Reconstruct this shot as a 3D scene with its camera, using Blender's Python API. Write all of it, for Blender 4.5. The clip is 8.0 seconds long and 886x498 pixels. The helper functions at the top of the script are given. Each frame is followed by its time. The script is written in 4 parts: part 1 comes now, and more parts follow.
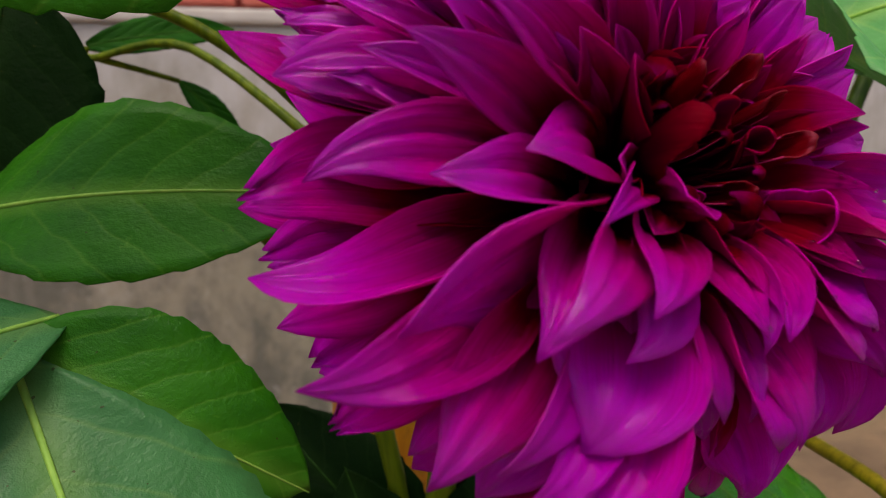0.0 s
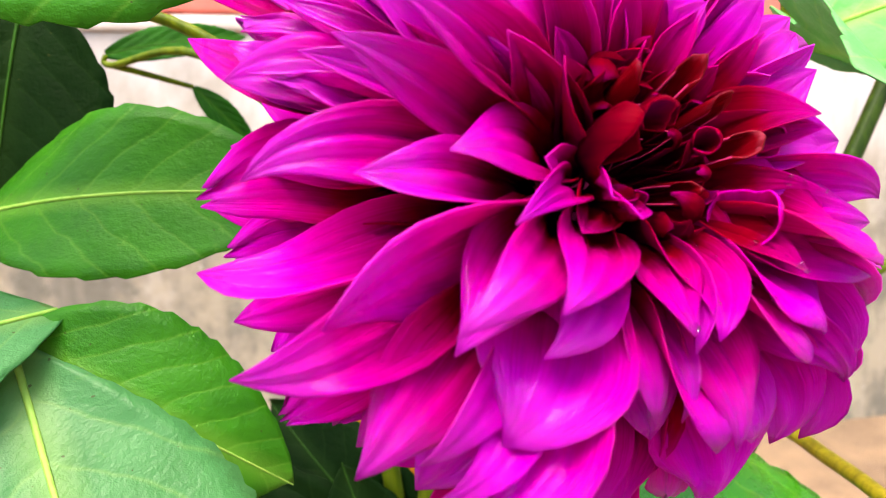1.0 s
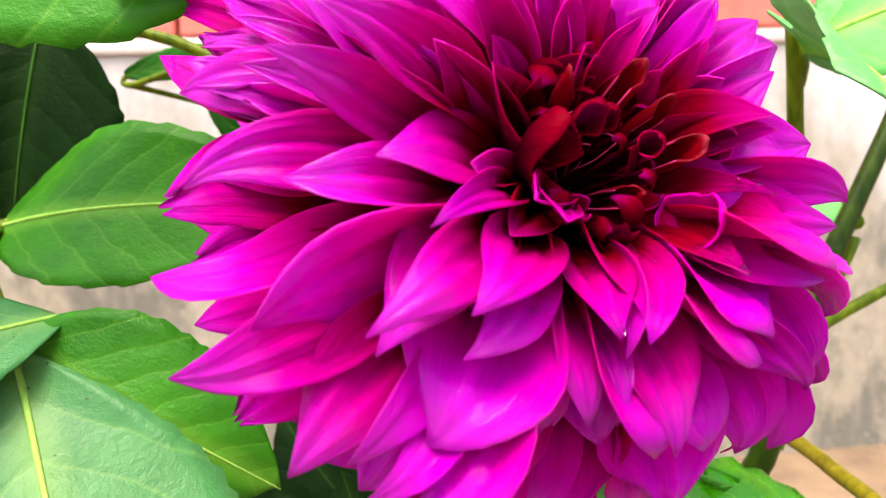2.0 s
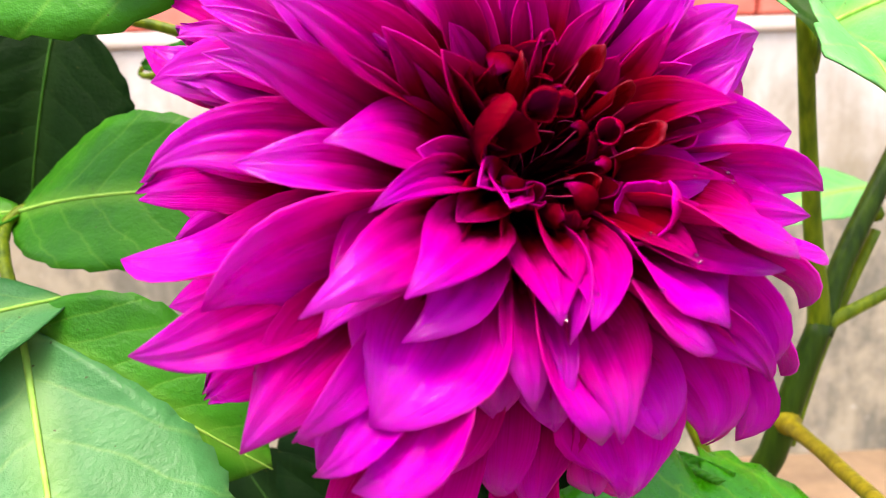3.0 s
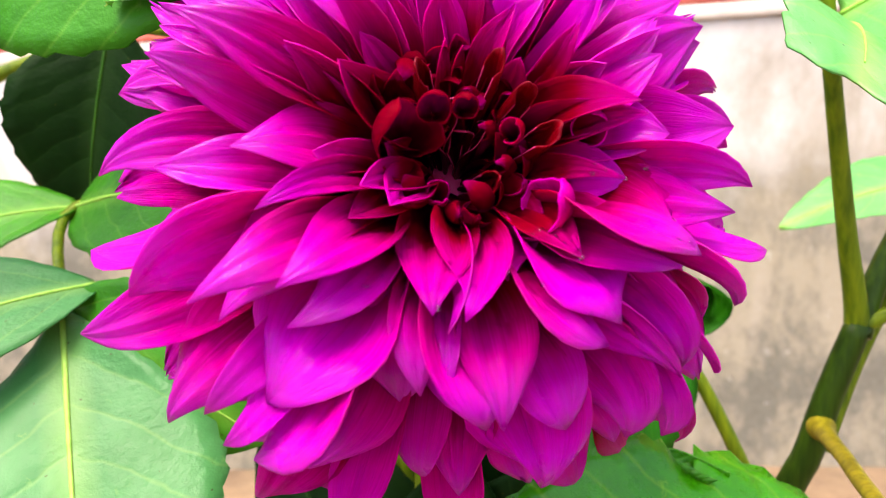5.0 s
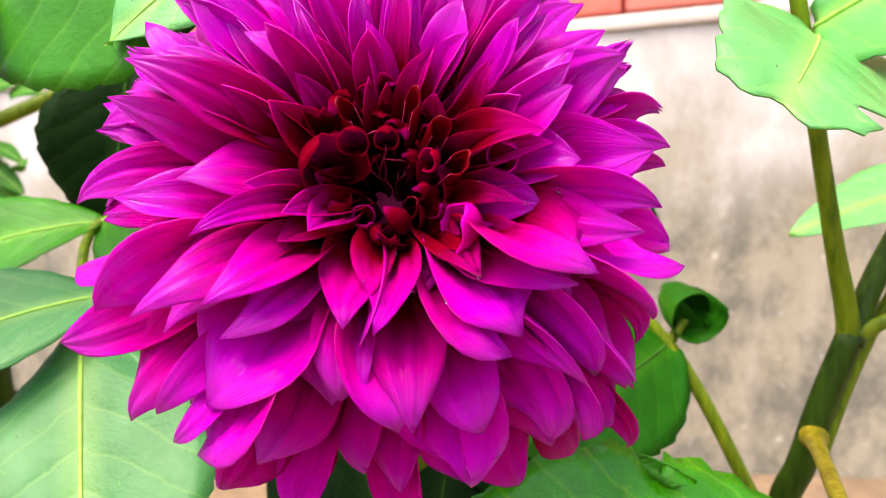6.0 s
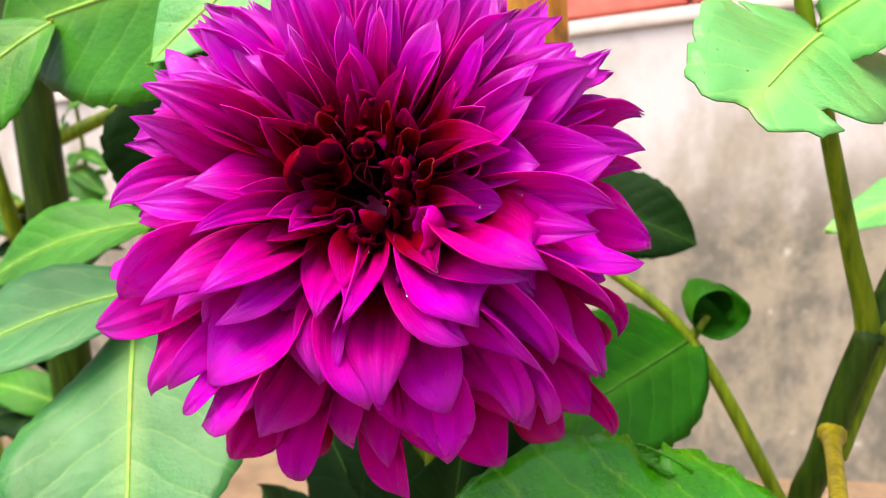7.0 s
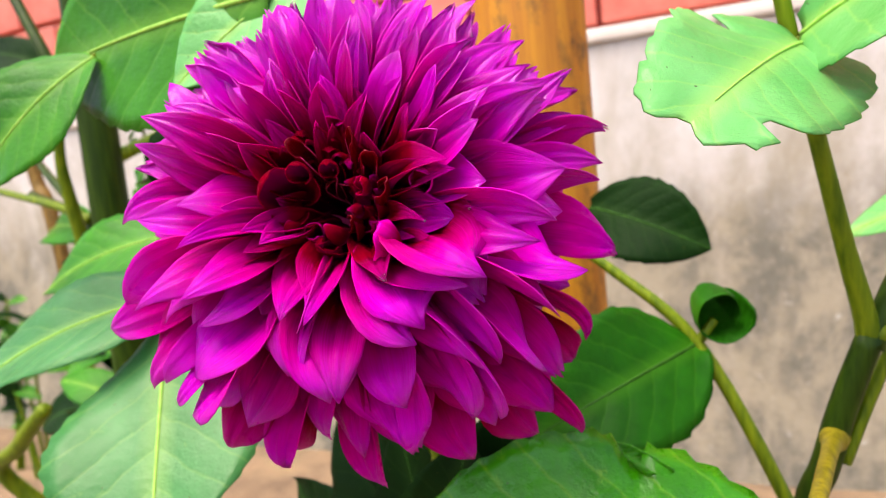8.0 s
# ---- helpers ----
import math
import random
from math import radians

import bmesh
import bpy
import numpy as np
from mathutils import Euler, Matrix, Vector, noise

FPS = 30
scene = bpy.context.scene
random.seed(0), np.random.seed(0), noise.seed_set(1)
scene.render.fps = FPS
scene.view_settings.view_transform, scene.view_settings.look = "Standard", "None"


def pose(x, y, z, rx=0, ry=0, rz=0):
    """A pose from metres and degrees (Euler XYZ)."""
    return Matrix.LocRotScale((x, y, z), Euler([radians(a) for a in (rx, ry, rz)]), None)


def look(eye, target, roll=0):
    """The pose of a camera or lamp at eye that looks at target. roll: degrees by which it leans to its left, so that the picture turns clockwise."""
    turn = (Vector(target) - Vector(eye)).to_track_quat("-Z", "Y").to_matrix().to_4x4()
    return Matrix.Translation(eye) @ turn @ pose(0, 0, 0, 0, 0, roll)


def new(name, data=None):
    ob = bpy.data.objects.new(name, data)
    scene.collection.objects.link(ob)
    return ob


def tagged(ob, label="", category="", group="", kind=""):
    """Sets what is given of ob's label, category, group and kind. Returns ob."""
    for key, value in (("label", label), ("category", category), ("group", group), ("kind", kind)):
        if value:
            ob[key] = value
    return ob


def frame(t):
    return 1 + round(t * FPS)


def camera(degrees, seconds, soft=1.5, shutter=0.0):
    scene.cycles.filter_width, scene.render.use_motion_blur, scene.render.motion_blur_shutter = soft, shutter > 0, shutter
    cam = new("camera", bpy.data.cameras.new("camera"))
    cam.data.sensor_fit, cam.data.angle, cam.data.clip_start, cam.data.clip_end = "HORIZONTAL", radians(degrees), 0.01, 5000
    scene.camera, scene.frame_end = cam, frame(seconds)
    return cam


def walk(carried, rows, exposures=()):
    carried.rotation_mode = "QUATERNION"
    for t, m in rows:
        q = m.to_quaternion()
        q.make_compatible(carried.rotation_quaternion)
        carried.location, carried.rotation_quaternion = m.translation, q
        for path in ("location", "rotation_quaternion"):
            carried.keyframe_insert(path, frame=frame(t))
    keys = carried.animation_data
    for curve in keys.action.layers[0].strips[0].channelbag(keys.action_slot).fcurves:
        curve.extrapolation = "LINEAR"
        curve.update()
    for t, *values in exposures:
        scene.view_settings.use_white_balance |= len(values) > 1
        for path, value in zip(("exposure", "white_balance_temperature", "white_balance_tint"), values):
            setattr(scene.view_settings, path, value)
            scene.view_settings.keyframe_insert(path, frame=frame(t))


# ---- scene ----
cam = camera(65.6, 8.0, soft=0.9)
PATH = [
    (0, (0.0, 0.005, 0.612), (0.056, 1.977, 0.286), -1.2),
    (0.5, (0.008, 0.002, 0.612), (0.013, 1.976, 0.288), -1.3),
    (1, (0.021, 0.001, 0.611), (-0.057, 1.975, 0.299), -1.4),
    (1.2, (0.026, 0.001, 0.609), (-0.073, 1.977, 0.316), -1.6),
    (2.5, (0.052, -0.001, 0.608), (-0.242, 1.96, 0.348), -2.1),
    (3, (0.061, 0.0, 0.607), (-0.279, 1.95, 0.323), -2.1),
    (3.5, (0.075, 0.001, 0.61), (-0.33, 1.941, 0.338), -2.8),
    (4, (0.086, 0.0, 0.608), (-0.405, 1.918, 0.324), -2.8),
    (4.5, (0.096, 0.001, 0.607), (-0.46, 1.901, 0.322), -3.1),
    (4.7, (0.099, 0.001, 0.606), (-0.487, 1.891, 0.317), -3.0),
    (5.8, (0.13, 0.0, 0.611), (-0.642, 1.823, 0.33), -3.6),
    (6, (0.139, -0.001, 0.611), (-0.659, 1.812, 0.336), -3.9),
    (6.5, (0.153, -0.004, 0.613), (-0.749, 1.763, 0.357), -4.6),
    (7, (0.171, -0.005, 0.612), (-0.823, 1.71, 0.342), -4.8),
    (7.5, (0.188, -0.005, 0.613), (-0.872, 1.67, 0.351), -5.0),
    (8, (0.208, -0.003, 0.613), (-0.956, 1.606, 0.373), -6.0),
]
walk(cam, [(t, look(eye, target, roll)) for t, eye, target, roll in PATH],
     [(t, stops + 0.90, 7250, 15) for t, stops in ((0.0, -0.92), (0.2, -0.12), (0.4, 0.54), (0.7, 0.86), (1.0, 0.93), (5.0, 0.93), (6.0, 0.82), (8.0, 0.62))])
cam.data.dof.use_dof = True
cam.data.dof.focus_distance = 0.18
cam.data.dof.aperture_fstop = 16.0

# ---- light: bright overcast sky and a wide soft sun ----
SUN_UP, SUN_TURN = 70.0, 200.0
world = bpy.data.worlds.new("sky")
scene.world = world
world.use_nodes = True
wt = world.node_tree
sky = wt.nodes.new("ShaderNodeTexSky")
sky.sky_type = "NISHITA"
sky.sun_disc = False
sky.sun_elevation = radians(SUN_UP)
sky.sun_rotation = radians(SUN_TURN)
sky.dust_density = 4.0
sky.ozone_density = 1.0
wt.links.new(sky.outputs[0], wt.nodes["Background"].inputs[0])
wt.nodes["Background"].inputs[1].default_value = 0.15
sun_data = bpy.data.lights.new("sun", "SUN")
sun_data.energy = 1.5
sun_data.angle = radians(40)
sun_data.color = (1.0, 0.96, 0.9)
sun = new("sun", sun_data)
turn, up = radians(SUN_TURN), radians(SUN_UP)
sun.matrix_world = look((3 * math.sin(turn) * math.cos(up), 3 * math.cos(turn) * math.cos(up), 3 * math.sin(up)), (0, 0, 0))


# ---- materials ----
class Nodes:
    """Short hand for building one node material."""

    def __init__(self, name, rough=0.6):
        self.mat = bpy.data.materials.new(name)
        self.mat.use_nodes = True
        self.tree = self.mat.node_tree
        self.bsdf = self.tree.nodes["Principled BSDF"]
        self.out = self.tree.nodes["Material Output"]
        self.bsdf.inputs["Roughness"].default_value = rough

    def put(self, socket, value):
        if isinstance(value, bpy.types.NodeSocket):
            self.tree.links.new(value, socket)
        else:
            socket.default_value = value

    def coords(self, kind="Object"):
        return self.tree.nodes.new("ShaderNodeTexCoord").outputs[kind]

    def scaled(self, vec, s, kind="MULTIPLY"):
        n = self.tree.nodes.new("ShaderNodeVectorMath")
        n.operation = kind
        self.put(n.inputs[0], vec)
        n.inputs[1].default_value = s
        return n.outputs[0]

    def noise(self, vec, scale, detail=4.0, rough=0.55, distortion=0.0):
        n = self.tree.nodes.new("ShaderNodeTexNoise")
        self.put(n.inputs["Vector"], vec)
        n.inputs["Scale"].default_value = scale
        n.inputs["Detail"].default_value = detail
        n.inputs["Roughness"].default_value = rough
        n.inputs["Distortion"].default_value = distortion
        return n.outputs[0]

    def math(self, op, a, b=0.0, c=0.0):
        n = self.tree.nodes.new("ShaderNodeMath")
        n.operation = op
        for i, v in enumerate((a, b, c)):
            self.put(n.inputs[i], v)
        return n.outputs[0]

    def ramp(self, fac, *stops):
        n = self.tree.nodes.new("ShaderNodeValToRGB")
        el = n.color_ramp.elements
        while len(el) < len(stops):
            el.new(0.5)
        for e, (p, c) in zip(el, stops):
            e.position = p
            e.color = (*c, 1) if len(c) == 3 else c
        self.put(n.inputs[0], fac)
        return n.outputs[0]

    def mix(self, fac, a, b, kind="MIX"):
        n = self.tree.nodes.new("ShaderNodeMix")
        n.data_type = "RGBA"
        n.blend_type = kind
        self.put(n.inputs[0], fac)
        self.put(n.inputs[6], a if isinstance(a, bpy.types.NodeSocket) else (*a, 1))
        self.put(n.inputs[7], b if isinstance(b, bpy.types.NodeSocket) else (*b, 1))
        return n.outputs[2]

    def random(self):
        return self.tree.nodes.new("ShaderNodeObjectInfo").outputs["Random"]

    def split(self, vec):
        n = self.tree.nodes.new("ShaderNodeSeparateXYZ")
        self.put(n.inputs[0], vec)
        return n.outputs

    def bump(self, height, strength, distance):
        n = self.tree.nodes.new("ShaderNodeBump")
        n.inputs["Strength"].default_value = strength
        n.inputs["Distance"].default_value = distance
        self.put(n.inputs["Height"], height)
        self.put(self.bsdf.inputs["Normal"], n.outputs[0])
        return n.outputs[0]

    def color(self, c):
        self.put(self.bsdf.inputs["Base Color"], c)

    def translucent(self, color, share, normal=None):
        t = self.tree.nodes.new("ShaderNodeBsdfTranslucent")
        self.put(t.inputs[0], color)
        m = self.tree.nodes.new("ShaderNodeMixShader")
        m.inputs[0].default_value = share
        self.tree.links.new(self.bsdf.outputs[0], m.inputs[1])
        self.tree.links.new(t.outputs[0], m.inputs[2])
        self.tree.links.new(m.outputs[0], self.out.inputs[0])


def petal_material(name, young):
    m = Nodes(name, 0.42)
    uv = m.coords("UV")
    u, v, _ = m.split(uv)
    chance = m.random()
    own = m.scaled(uv, (46.0, 1.6, 1.0))
    veins = m.noise(own, 1.0, 3.0, 0.6)
    fine = m.noise(m.scaled(uv, (150.0, 5.0, 1.0)), 1.0, 2.0, 0.6)
    blotch = m.noise(m.coords("Object"), 90.0, 3.0)
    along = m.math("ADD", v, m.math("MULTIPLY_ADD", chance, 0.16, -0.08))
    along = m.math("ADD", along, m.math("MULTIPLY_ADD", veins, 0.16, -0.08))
    # young: near-black root colour, with the shade between petals painted in
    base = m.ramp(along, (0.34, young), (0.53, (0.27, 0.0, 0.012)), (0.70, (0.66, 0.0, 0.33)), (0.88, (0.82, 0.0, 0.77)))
    tipward = m.ramp(along, (0.52, (0, 0, 0)), (0.76, (1, 1, 1)))
    base = m.mix(m.math("MULTIPLY", tipward, m.ramp(blotch, (0.4, (0, 0, 0)), (0.75, (0.3, 0.3, 0.3)))), base, (0.44, 0.0, 0.16))
    base = m.mix(m.math("MULTIPLY", tipward, m.ramp(veins, (0.48, (0, 0, 0)), (0.76, (0.5, 0.5, 0.5)))), base, (0.74, 0.0, 0.69))
    base = m.mix(m.math("MULTIPLY", tipward, m.ramp(fine, (0.28, (0.5, 0.5, 0.5)), (0.46, (0, 0, 0)))), base, (0.34, 0.0, 0.16))
    grain = m.noise(m.scaled(uv, (130.0, 34.0, 1.0)), 1.0, 2.0, 0.6)
    streak = m.math("MULTIPLY", m.ramp(m.math("MULTIPLY_ADD", grain, 0.5, m.math("MULTIPLY", fine, 0.5)), (0.47, (0, 0, 0)), (0.55, (1, 1, 1))), m.ramp(v, (0.76, (0, 0, 0)), (0.95, (1, 1, 1))))
    # lilac speckles paint a sheen into the colour of the petal ends
    base = m.mix(m.math("MULTIPLY", streak, m.ramp(blotch, (0.42, (0, 0, 0)), (0.62, (0.42, 0.42, 0.42)))), base, (0.88, 0.09, 0.96))
    rim = m.ramp(m.math("ABSOLUTE", m.math("SUBTRACT", u, 0.5)), (0.484, (0, 0, 0)), (0.498, (0.8, 0.8, 0.8)))
    rim = m.math("MULTIPLY", rim, m.math("MULTIPLY", m.ramp(v, (0.5, (0.15, 0.15, 0.15)), (0.95, (1, 1, 1))), m.ramp(blotch, (0.35, (0.2, 0.2, 0.2)), (0.6, (1, 1, 1)))))
    base = m.mix(rim, base, m.ramp(v, (0.55, (0.62, 0.0, 0.03)), (0.9, (0.86, 0.08, 0.66))))
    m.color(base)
    m.put(m.bsdf.inputs["Specular IOR Level"], m.ramp(v, (0.55, (0.03, 0.03, 0.03)), (0.85, (0.25, 0.25, 0.25))))
    m.put(m.bsdf.inputs["Specular Tint"], m.ramp(v, (0.55, (0.9, 0.0, 0.03)), (0.78, (0.9, 0.03, 0.5)), (0.95, (0.92, 0.35, 1.0))))
    m.put(m.bsdf.inputs["Roughness"], m.math("MULTIPLY_ADD", blotch, 0.34, 0.15))
    m.bump(m.math("ADD", m.math("ADD", veins, m.math("MULTIPLY", fine, 0.7)), m.math("MULTIPLY", blotch, 0.4)), 0.9, 0.0007)
    m.put(m.bsdf.inputs["Coat Weight"], m.math("MULTIPLY", streak, 0.5))
    m.bsdf.inputs["Coat IOR"].default_value = 1.75
    m.bsdf.inputs["Coat Roughness"].default_value = 0.2
    m.bsdf.inputs["Subsurface Weight"].default_value = 0.25
    m.bsdf.inputs["Subsurface Radius"].default_value = (1.0, 0.02, 0.7)
    m.bsdf.inputs["Subsurface Scale"].default_value = 0.0012
    m.translucent(m.mix(0.5, base, (0.85, 0.0, 0.50)), 0.34)
    return m.mat


def shaded_young_petal_material():
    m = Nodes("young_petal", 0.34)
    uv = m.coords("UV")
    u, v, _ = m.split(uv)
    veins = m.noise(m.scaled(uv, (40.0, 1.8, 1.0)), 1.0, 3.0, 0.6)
    # maroon of young petals, taken near black to paint in the pit's shade
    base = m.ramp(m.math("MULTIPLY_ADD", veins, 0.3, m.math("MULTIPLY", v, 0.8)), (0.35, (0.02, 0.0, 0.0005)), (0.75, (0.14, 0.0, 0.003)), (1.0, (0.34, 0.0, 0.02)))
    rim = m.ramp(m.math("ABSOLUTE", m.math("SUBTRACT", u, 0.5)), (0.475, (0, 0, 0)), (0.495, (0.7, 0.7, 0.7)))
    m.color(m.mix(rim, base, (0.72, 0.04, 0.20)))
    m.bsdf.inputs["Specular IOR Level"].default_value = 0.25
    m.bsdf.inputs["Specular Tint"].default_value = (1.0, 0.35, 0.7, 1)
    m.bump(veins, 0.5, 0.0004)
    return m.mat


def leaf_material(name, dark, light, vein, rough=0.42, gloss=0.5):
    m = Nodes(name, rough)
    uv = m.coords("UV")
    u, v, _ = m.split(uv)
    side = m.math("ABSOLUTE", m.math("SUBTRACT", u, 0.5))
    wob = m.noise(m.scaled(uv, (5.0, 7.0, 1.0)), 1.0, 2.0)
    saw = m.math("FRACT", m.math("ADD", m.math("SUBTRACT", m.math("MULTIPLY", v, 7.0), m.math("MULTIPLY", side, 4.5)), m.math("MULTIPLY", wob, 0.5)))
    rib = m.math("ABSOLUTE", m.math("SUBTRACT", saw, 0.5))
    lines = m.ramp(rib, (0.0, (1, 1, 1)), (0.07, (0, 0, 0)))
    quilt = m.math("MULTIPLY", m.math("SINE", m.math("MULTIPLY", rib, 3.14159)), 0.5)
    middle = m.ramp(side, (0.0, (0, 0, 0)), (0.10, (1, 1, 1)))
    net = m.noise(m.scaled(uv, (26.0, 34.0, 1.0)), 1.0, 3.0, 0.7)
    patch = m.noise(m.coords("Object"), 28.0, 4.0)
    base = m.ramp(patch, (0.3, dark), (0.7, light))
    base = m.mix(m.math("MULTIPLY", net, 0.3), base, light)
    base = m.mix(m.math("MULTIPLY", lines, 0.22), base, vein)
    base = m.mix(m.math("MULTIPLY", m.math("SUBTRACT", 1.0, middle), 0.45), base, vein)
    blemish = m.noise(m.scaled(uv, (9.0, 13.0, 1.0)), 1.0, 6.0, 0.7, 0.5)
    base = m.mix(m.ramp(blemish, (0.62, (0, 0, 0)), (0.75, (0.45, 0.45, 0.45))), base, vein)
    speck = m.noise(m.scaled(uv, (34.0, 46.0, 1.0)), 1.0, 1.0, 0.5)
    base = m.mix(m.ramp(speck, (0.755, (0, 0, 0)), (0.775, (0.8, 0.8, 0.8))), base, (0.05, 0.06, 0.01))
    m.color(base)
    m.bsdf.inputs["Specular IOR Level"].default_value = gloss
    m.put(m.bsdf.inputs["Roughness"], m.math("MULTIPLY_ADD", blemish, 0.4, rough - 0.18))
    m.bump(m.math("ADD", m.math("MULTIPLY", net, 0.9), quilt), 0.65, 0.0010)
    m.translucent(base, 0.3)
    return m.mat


def stem_material(name, dark, light):
    m = Nodes(name, 0.45)
    p = m.coords("Object")
    streak = m.noise(m.scaled(p, (260.0, 260.0, 18.0)), 1.0, 3.0)
    patch = m.noise(p, 22.0, 4.0)
    base = m.mix(m.ramp(streak, (0.35, (0, 0, 0)), (0.7, (1, 1, 1))), dark, light)
    m.color(m.mix(m.math("MULTIPLY", patch, 0.5), base, dark))
    m.bsdf.inputs["Specular IOR Level"].default_value = 0.14
    m.bump(streak, 0.3, 0.0008)
    return m.mat


def plaster_material():
    m = Nodes("stained_plaster", 0.85)
    p = m.coords("Object")
    big = m.noise(m.scaled(p, (1.0, 1.0, 0.55)), 4.2, 9.0, 0.70, 0.15)
    streak = m.noise(m.scaled(p, (9.0, 9.0, 1.3)), 1.6, 5.0, 0.6)
    fine = m.noise(p, 60.0, 5.0, 0.7)
    base = m.ramp(big, (0.30, (0.28, 0.26, 0.23)), (0.43, (0.47, 0.45, 0.42)), (0.56, (0.60, 0.58, 0.57)))
    x, y, z = m.split(p)
    damp = m.math("ADD", z, m.math("MULTIPLY", m.math("SUBTRACT", big, 0.5), 0.9))
    base = m.mix(m.ramp(damp, (0.42, (0.9, 0.9, 0.9)), (0.72, (0, 0, 0))), base, (0.27, 0.23, 0.14))
    mould = m.noise(m.scaled(p, (1.0, 1.0, 0.7)), 7.0, 9.0, 0.72, 0.2)
    low = m.ramp(z, (0.40, (1, 1, 1)), (0.58, (0, 0, 0)))
    base = m.mix(m.math("MULTIPLY", low, m.ramp(mould, (0.43, (0, 0, 0)), (0.58, (0.9, 0.9, 0.9)))), base, (0.075, 0.075, 0.05))
    base = m.mix(m.ramp(streak, (0.54, (0, 0, 0)), (0.74, (0.45, 0.45, 0.45))), base, (0.40, 0.35, 0.28))
    base = m.mix(m.math("MULTIPLY", fine, 0.22), base, (0.62, 0.59, 0.56))
    pits = m.noise(p, 34.0, 3.0, 0.6)
    base = m.mix(m.math("MULTIPLY", low, m.ramp(pits, (0.64, (0, 0, 0)), (0.74, (0.45, 0.45, 0.45)))), base, (0.72, 0.70, 0.66))
    m.color(base)
    m.bump(fine, 0.5, 0.003)
    return m.mat


def coping_material():
    m = Nodes("pale_coping", 0.8)
    p = m.coords("Object")
    n = m.noise(p, 14.0, 6.0, 0.65)
    m.color(m.ramp(n, (0.35, (0.58, 0.53, 0.48)), (0.7, (0.74, 0.70, 0.65))))
    m.bump(n, 0.3, 0.002)
    return m.mat


def block_material():
    m = Nodes("red_painted_block", 0.7)
    p = m.coords("Object")
    n = m.noise(p, 16.0, 6.0, 0.65)
    base = m.ramp(n, (0.3, (0.56, 0.10, 0.07)), (0.7, (0.70, 0.20, 0.15)))
    m.color(m.mix(m.math("MULTIPLY", m.random(), 0.4), base, (0.62, 0.22, 0.18)))
    m.bump(n, 0.4, 0.003)
    return m.mat


def mortar_material():
    m = Nodes("dark_red_joint", 0.9)
    n = m.noise(m.coords("Object"), 40.0, 4.0)
    m.color(m.ramp(n, (0.3, (0.22, 0.03, 0.025)), (0.7, (0.32, 0.07, 0.05))))
    return m.mat


def timber_material():
    m = Nodes("ochre_timber", 0.55)
    p = m.coords("Object")
    grain = m.noise(m.scaled(p, (120.0, 120.0, 6.0)), 1.0, 4.0, 0.6, 0.4)
    spots = m.noise(m.scaled(p, (1.0, 1.0, 0.6)), 60.0, 4.0, 0.7)
    base = m.ramp(grain, (0.3, (0.38, 0.13, 0.004)), (0.7, (0.60, 0.26, 0.007)))
    base = m.mix(m.ramp(spots, (0.50, (0, 0, 0)), (0.68, (0.85, 0.85, 0.85))), base, (0.10, 0.05, 0.01))
    m.color(base)
    m.bump(grain, 0.4, 0.001)
    return m.mat


def soil_material():
    m = Nodes("tan_soil", 0.95)
    p = m.coords("Object")
    a = m.noise(p, 6.0, 8.0, 0.65)
    b = m.noise(p, 70.0, 5.0, 0.7)
    base = m.ramp(a, (0.35, (0.07, 0.043, 0.025)), (0.65, (0.24, 0.16, 0.09)))
    m.color(m.mix(m.math("MULTIPLY", b, 0.5), base, (0.34, 0.24, 0.15)))
    m.bump(b, 0.8, 0.01)
    return m.mat


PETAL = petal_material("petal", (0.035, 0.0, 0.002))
SHADED_YOUNG_PETAL = shaded_young_petal_material()
LEAF = leaf_material("green_leaf", (0.009, 0.12, 0.003), (0.042, 0.27, 0.009), (0.20, 0.46, 0.05), 0.38, 0.22)
PALE_LEAF = leaf_material("pale_leaf", (0.026, 0.17, 0.034), (0.062, 0.27, 0.078), (0.24, 0.46, 0.10), 0.40, 0.35)
# near-black copy of the leaf green, with shade painted into its colour
SHADED_LEAF = leaf_material("shaded_leaf", (0.003, 0.018, 0.003), (0.007, 0.036, 0.005), (0.025, 0.075, 0.015), 0.5, 0.07)
DEEP_LEAF = leaf_material("deep_green_leaf", (0.004, 0.055, 0.002), (0.014, 0.15, 0.004), (0.06, 0.24, 0.012), 0.42, 0.12)
STEM = stem_material("green_stem", (0.06, 0.11, 0.004), (0.19, 0.26, 0.009))
DARK_STEM = stem_material("dark_stem", (0.009, 0.028, 0.001), (0.036, 0.08, 0.003))
MINT_LEAF = leaf_material("mint_leaf", (0.07, 0.36, 0.07), (0.16, 0.52, 0.16), (0.40, 0.66, 0.12), 0.4, 0.4)
GLOSSY_LEAF = leaf_material("glossy_leaf", (0.004, 0.12, 0.001), (0.055, 0.42, 0.004), (0.34, 0.62, 0.04), 0.27, 0.5)
YELLOW_STEM = stem_material("yellow_stem", (0.14, 0.12, 0.006), (0.34, 0.29, 0.014))
DARK_RIB = stem_material("dark_leaf_rib", (0.02, 0.09, 0.008), (0.045, 0.16, 0.015))
RIB = stem_material("leaf_rib", (0.22, 0.46, 0.07), (0.36, 0.60, 0.12))
BROWN = stem_material("brown_stake", (0.10, 0.06, 0.015), (0.28, 0.17, 0.04))
def dew_material():
    m = Nodes("dew", 0.02)
    m.bsdf.inputs["Transmission Weight"].default_value = 1.0
    m.bsdf.inputs["IOR"].default_value = 1.33
    return m.mat


DEW = dew_material()
PLASTER, COPING, BLOCK = plaster_material(), coping_material(), block_material()
MORTAR, TIMBER, SOIL = mortar_material(), timber_material(), soil_material()


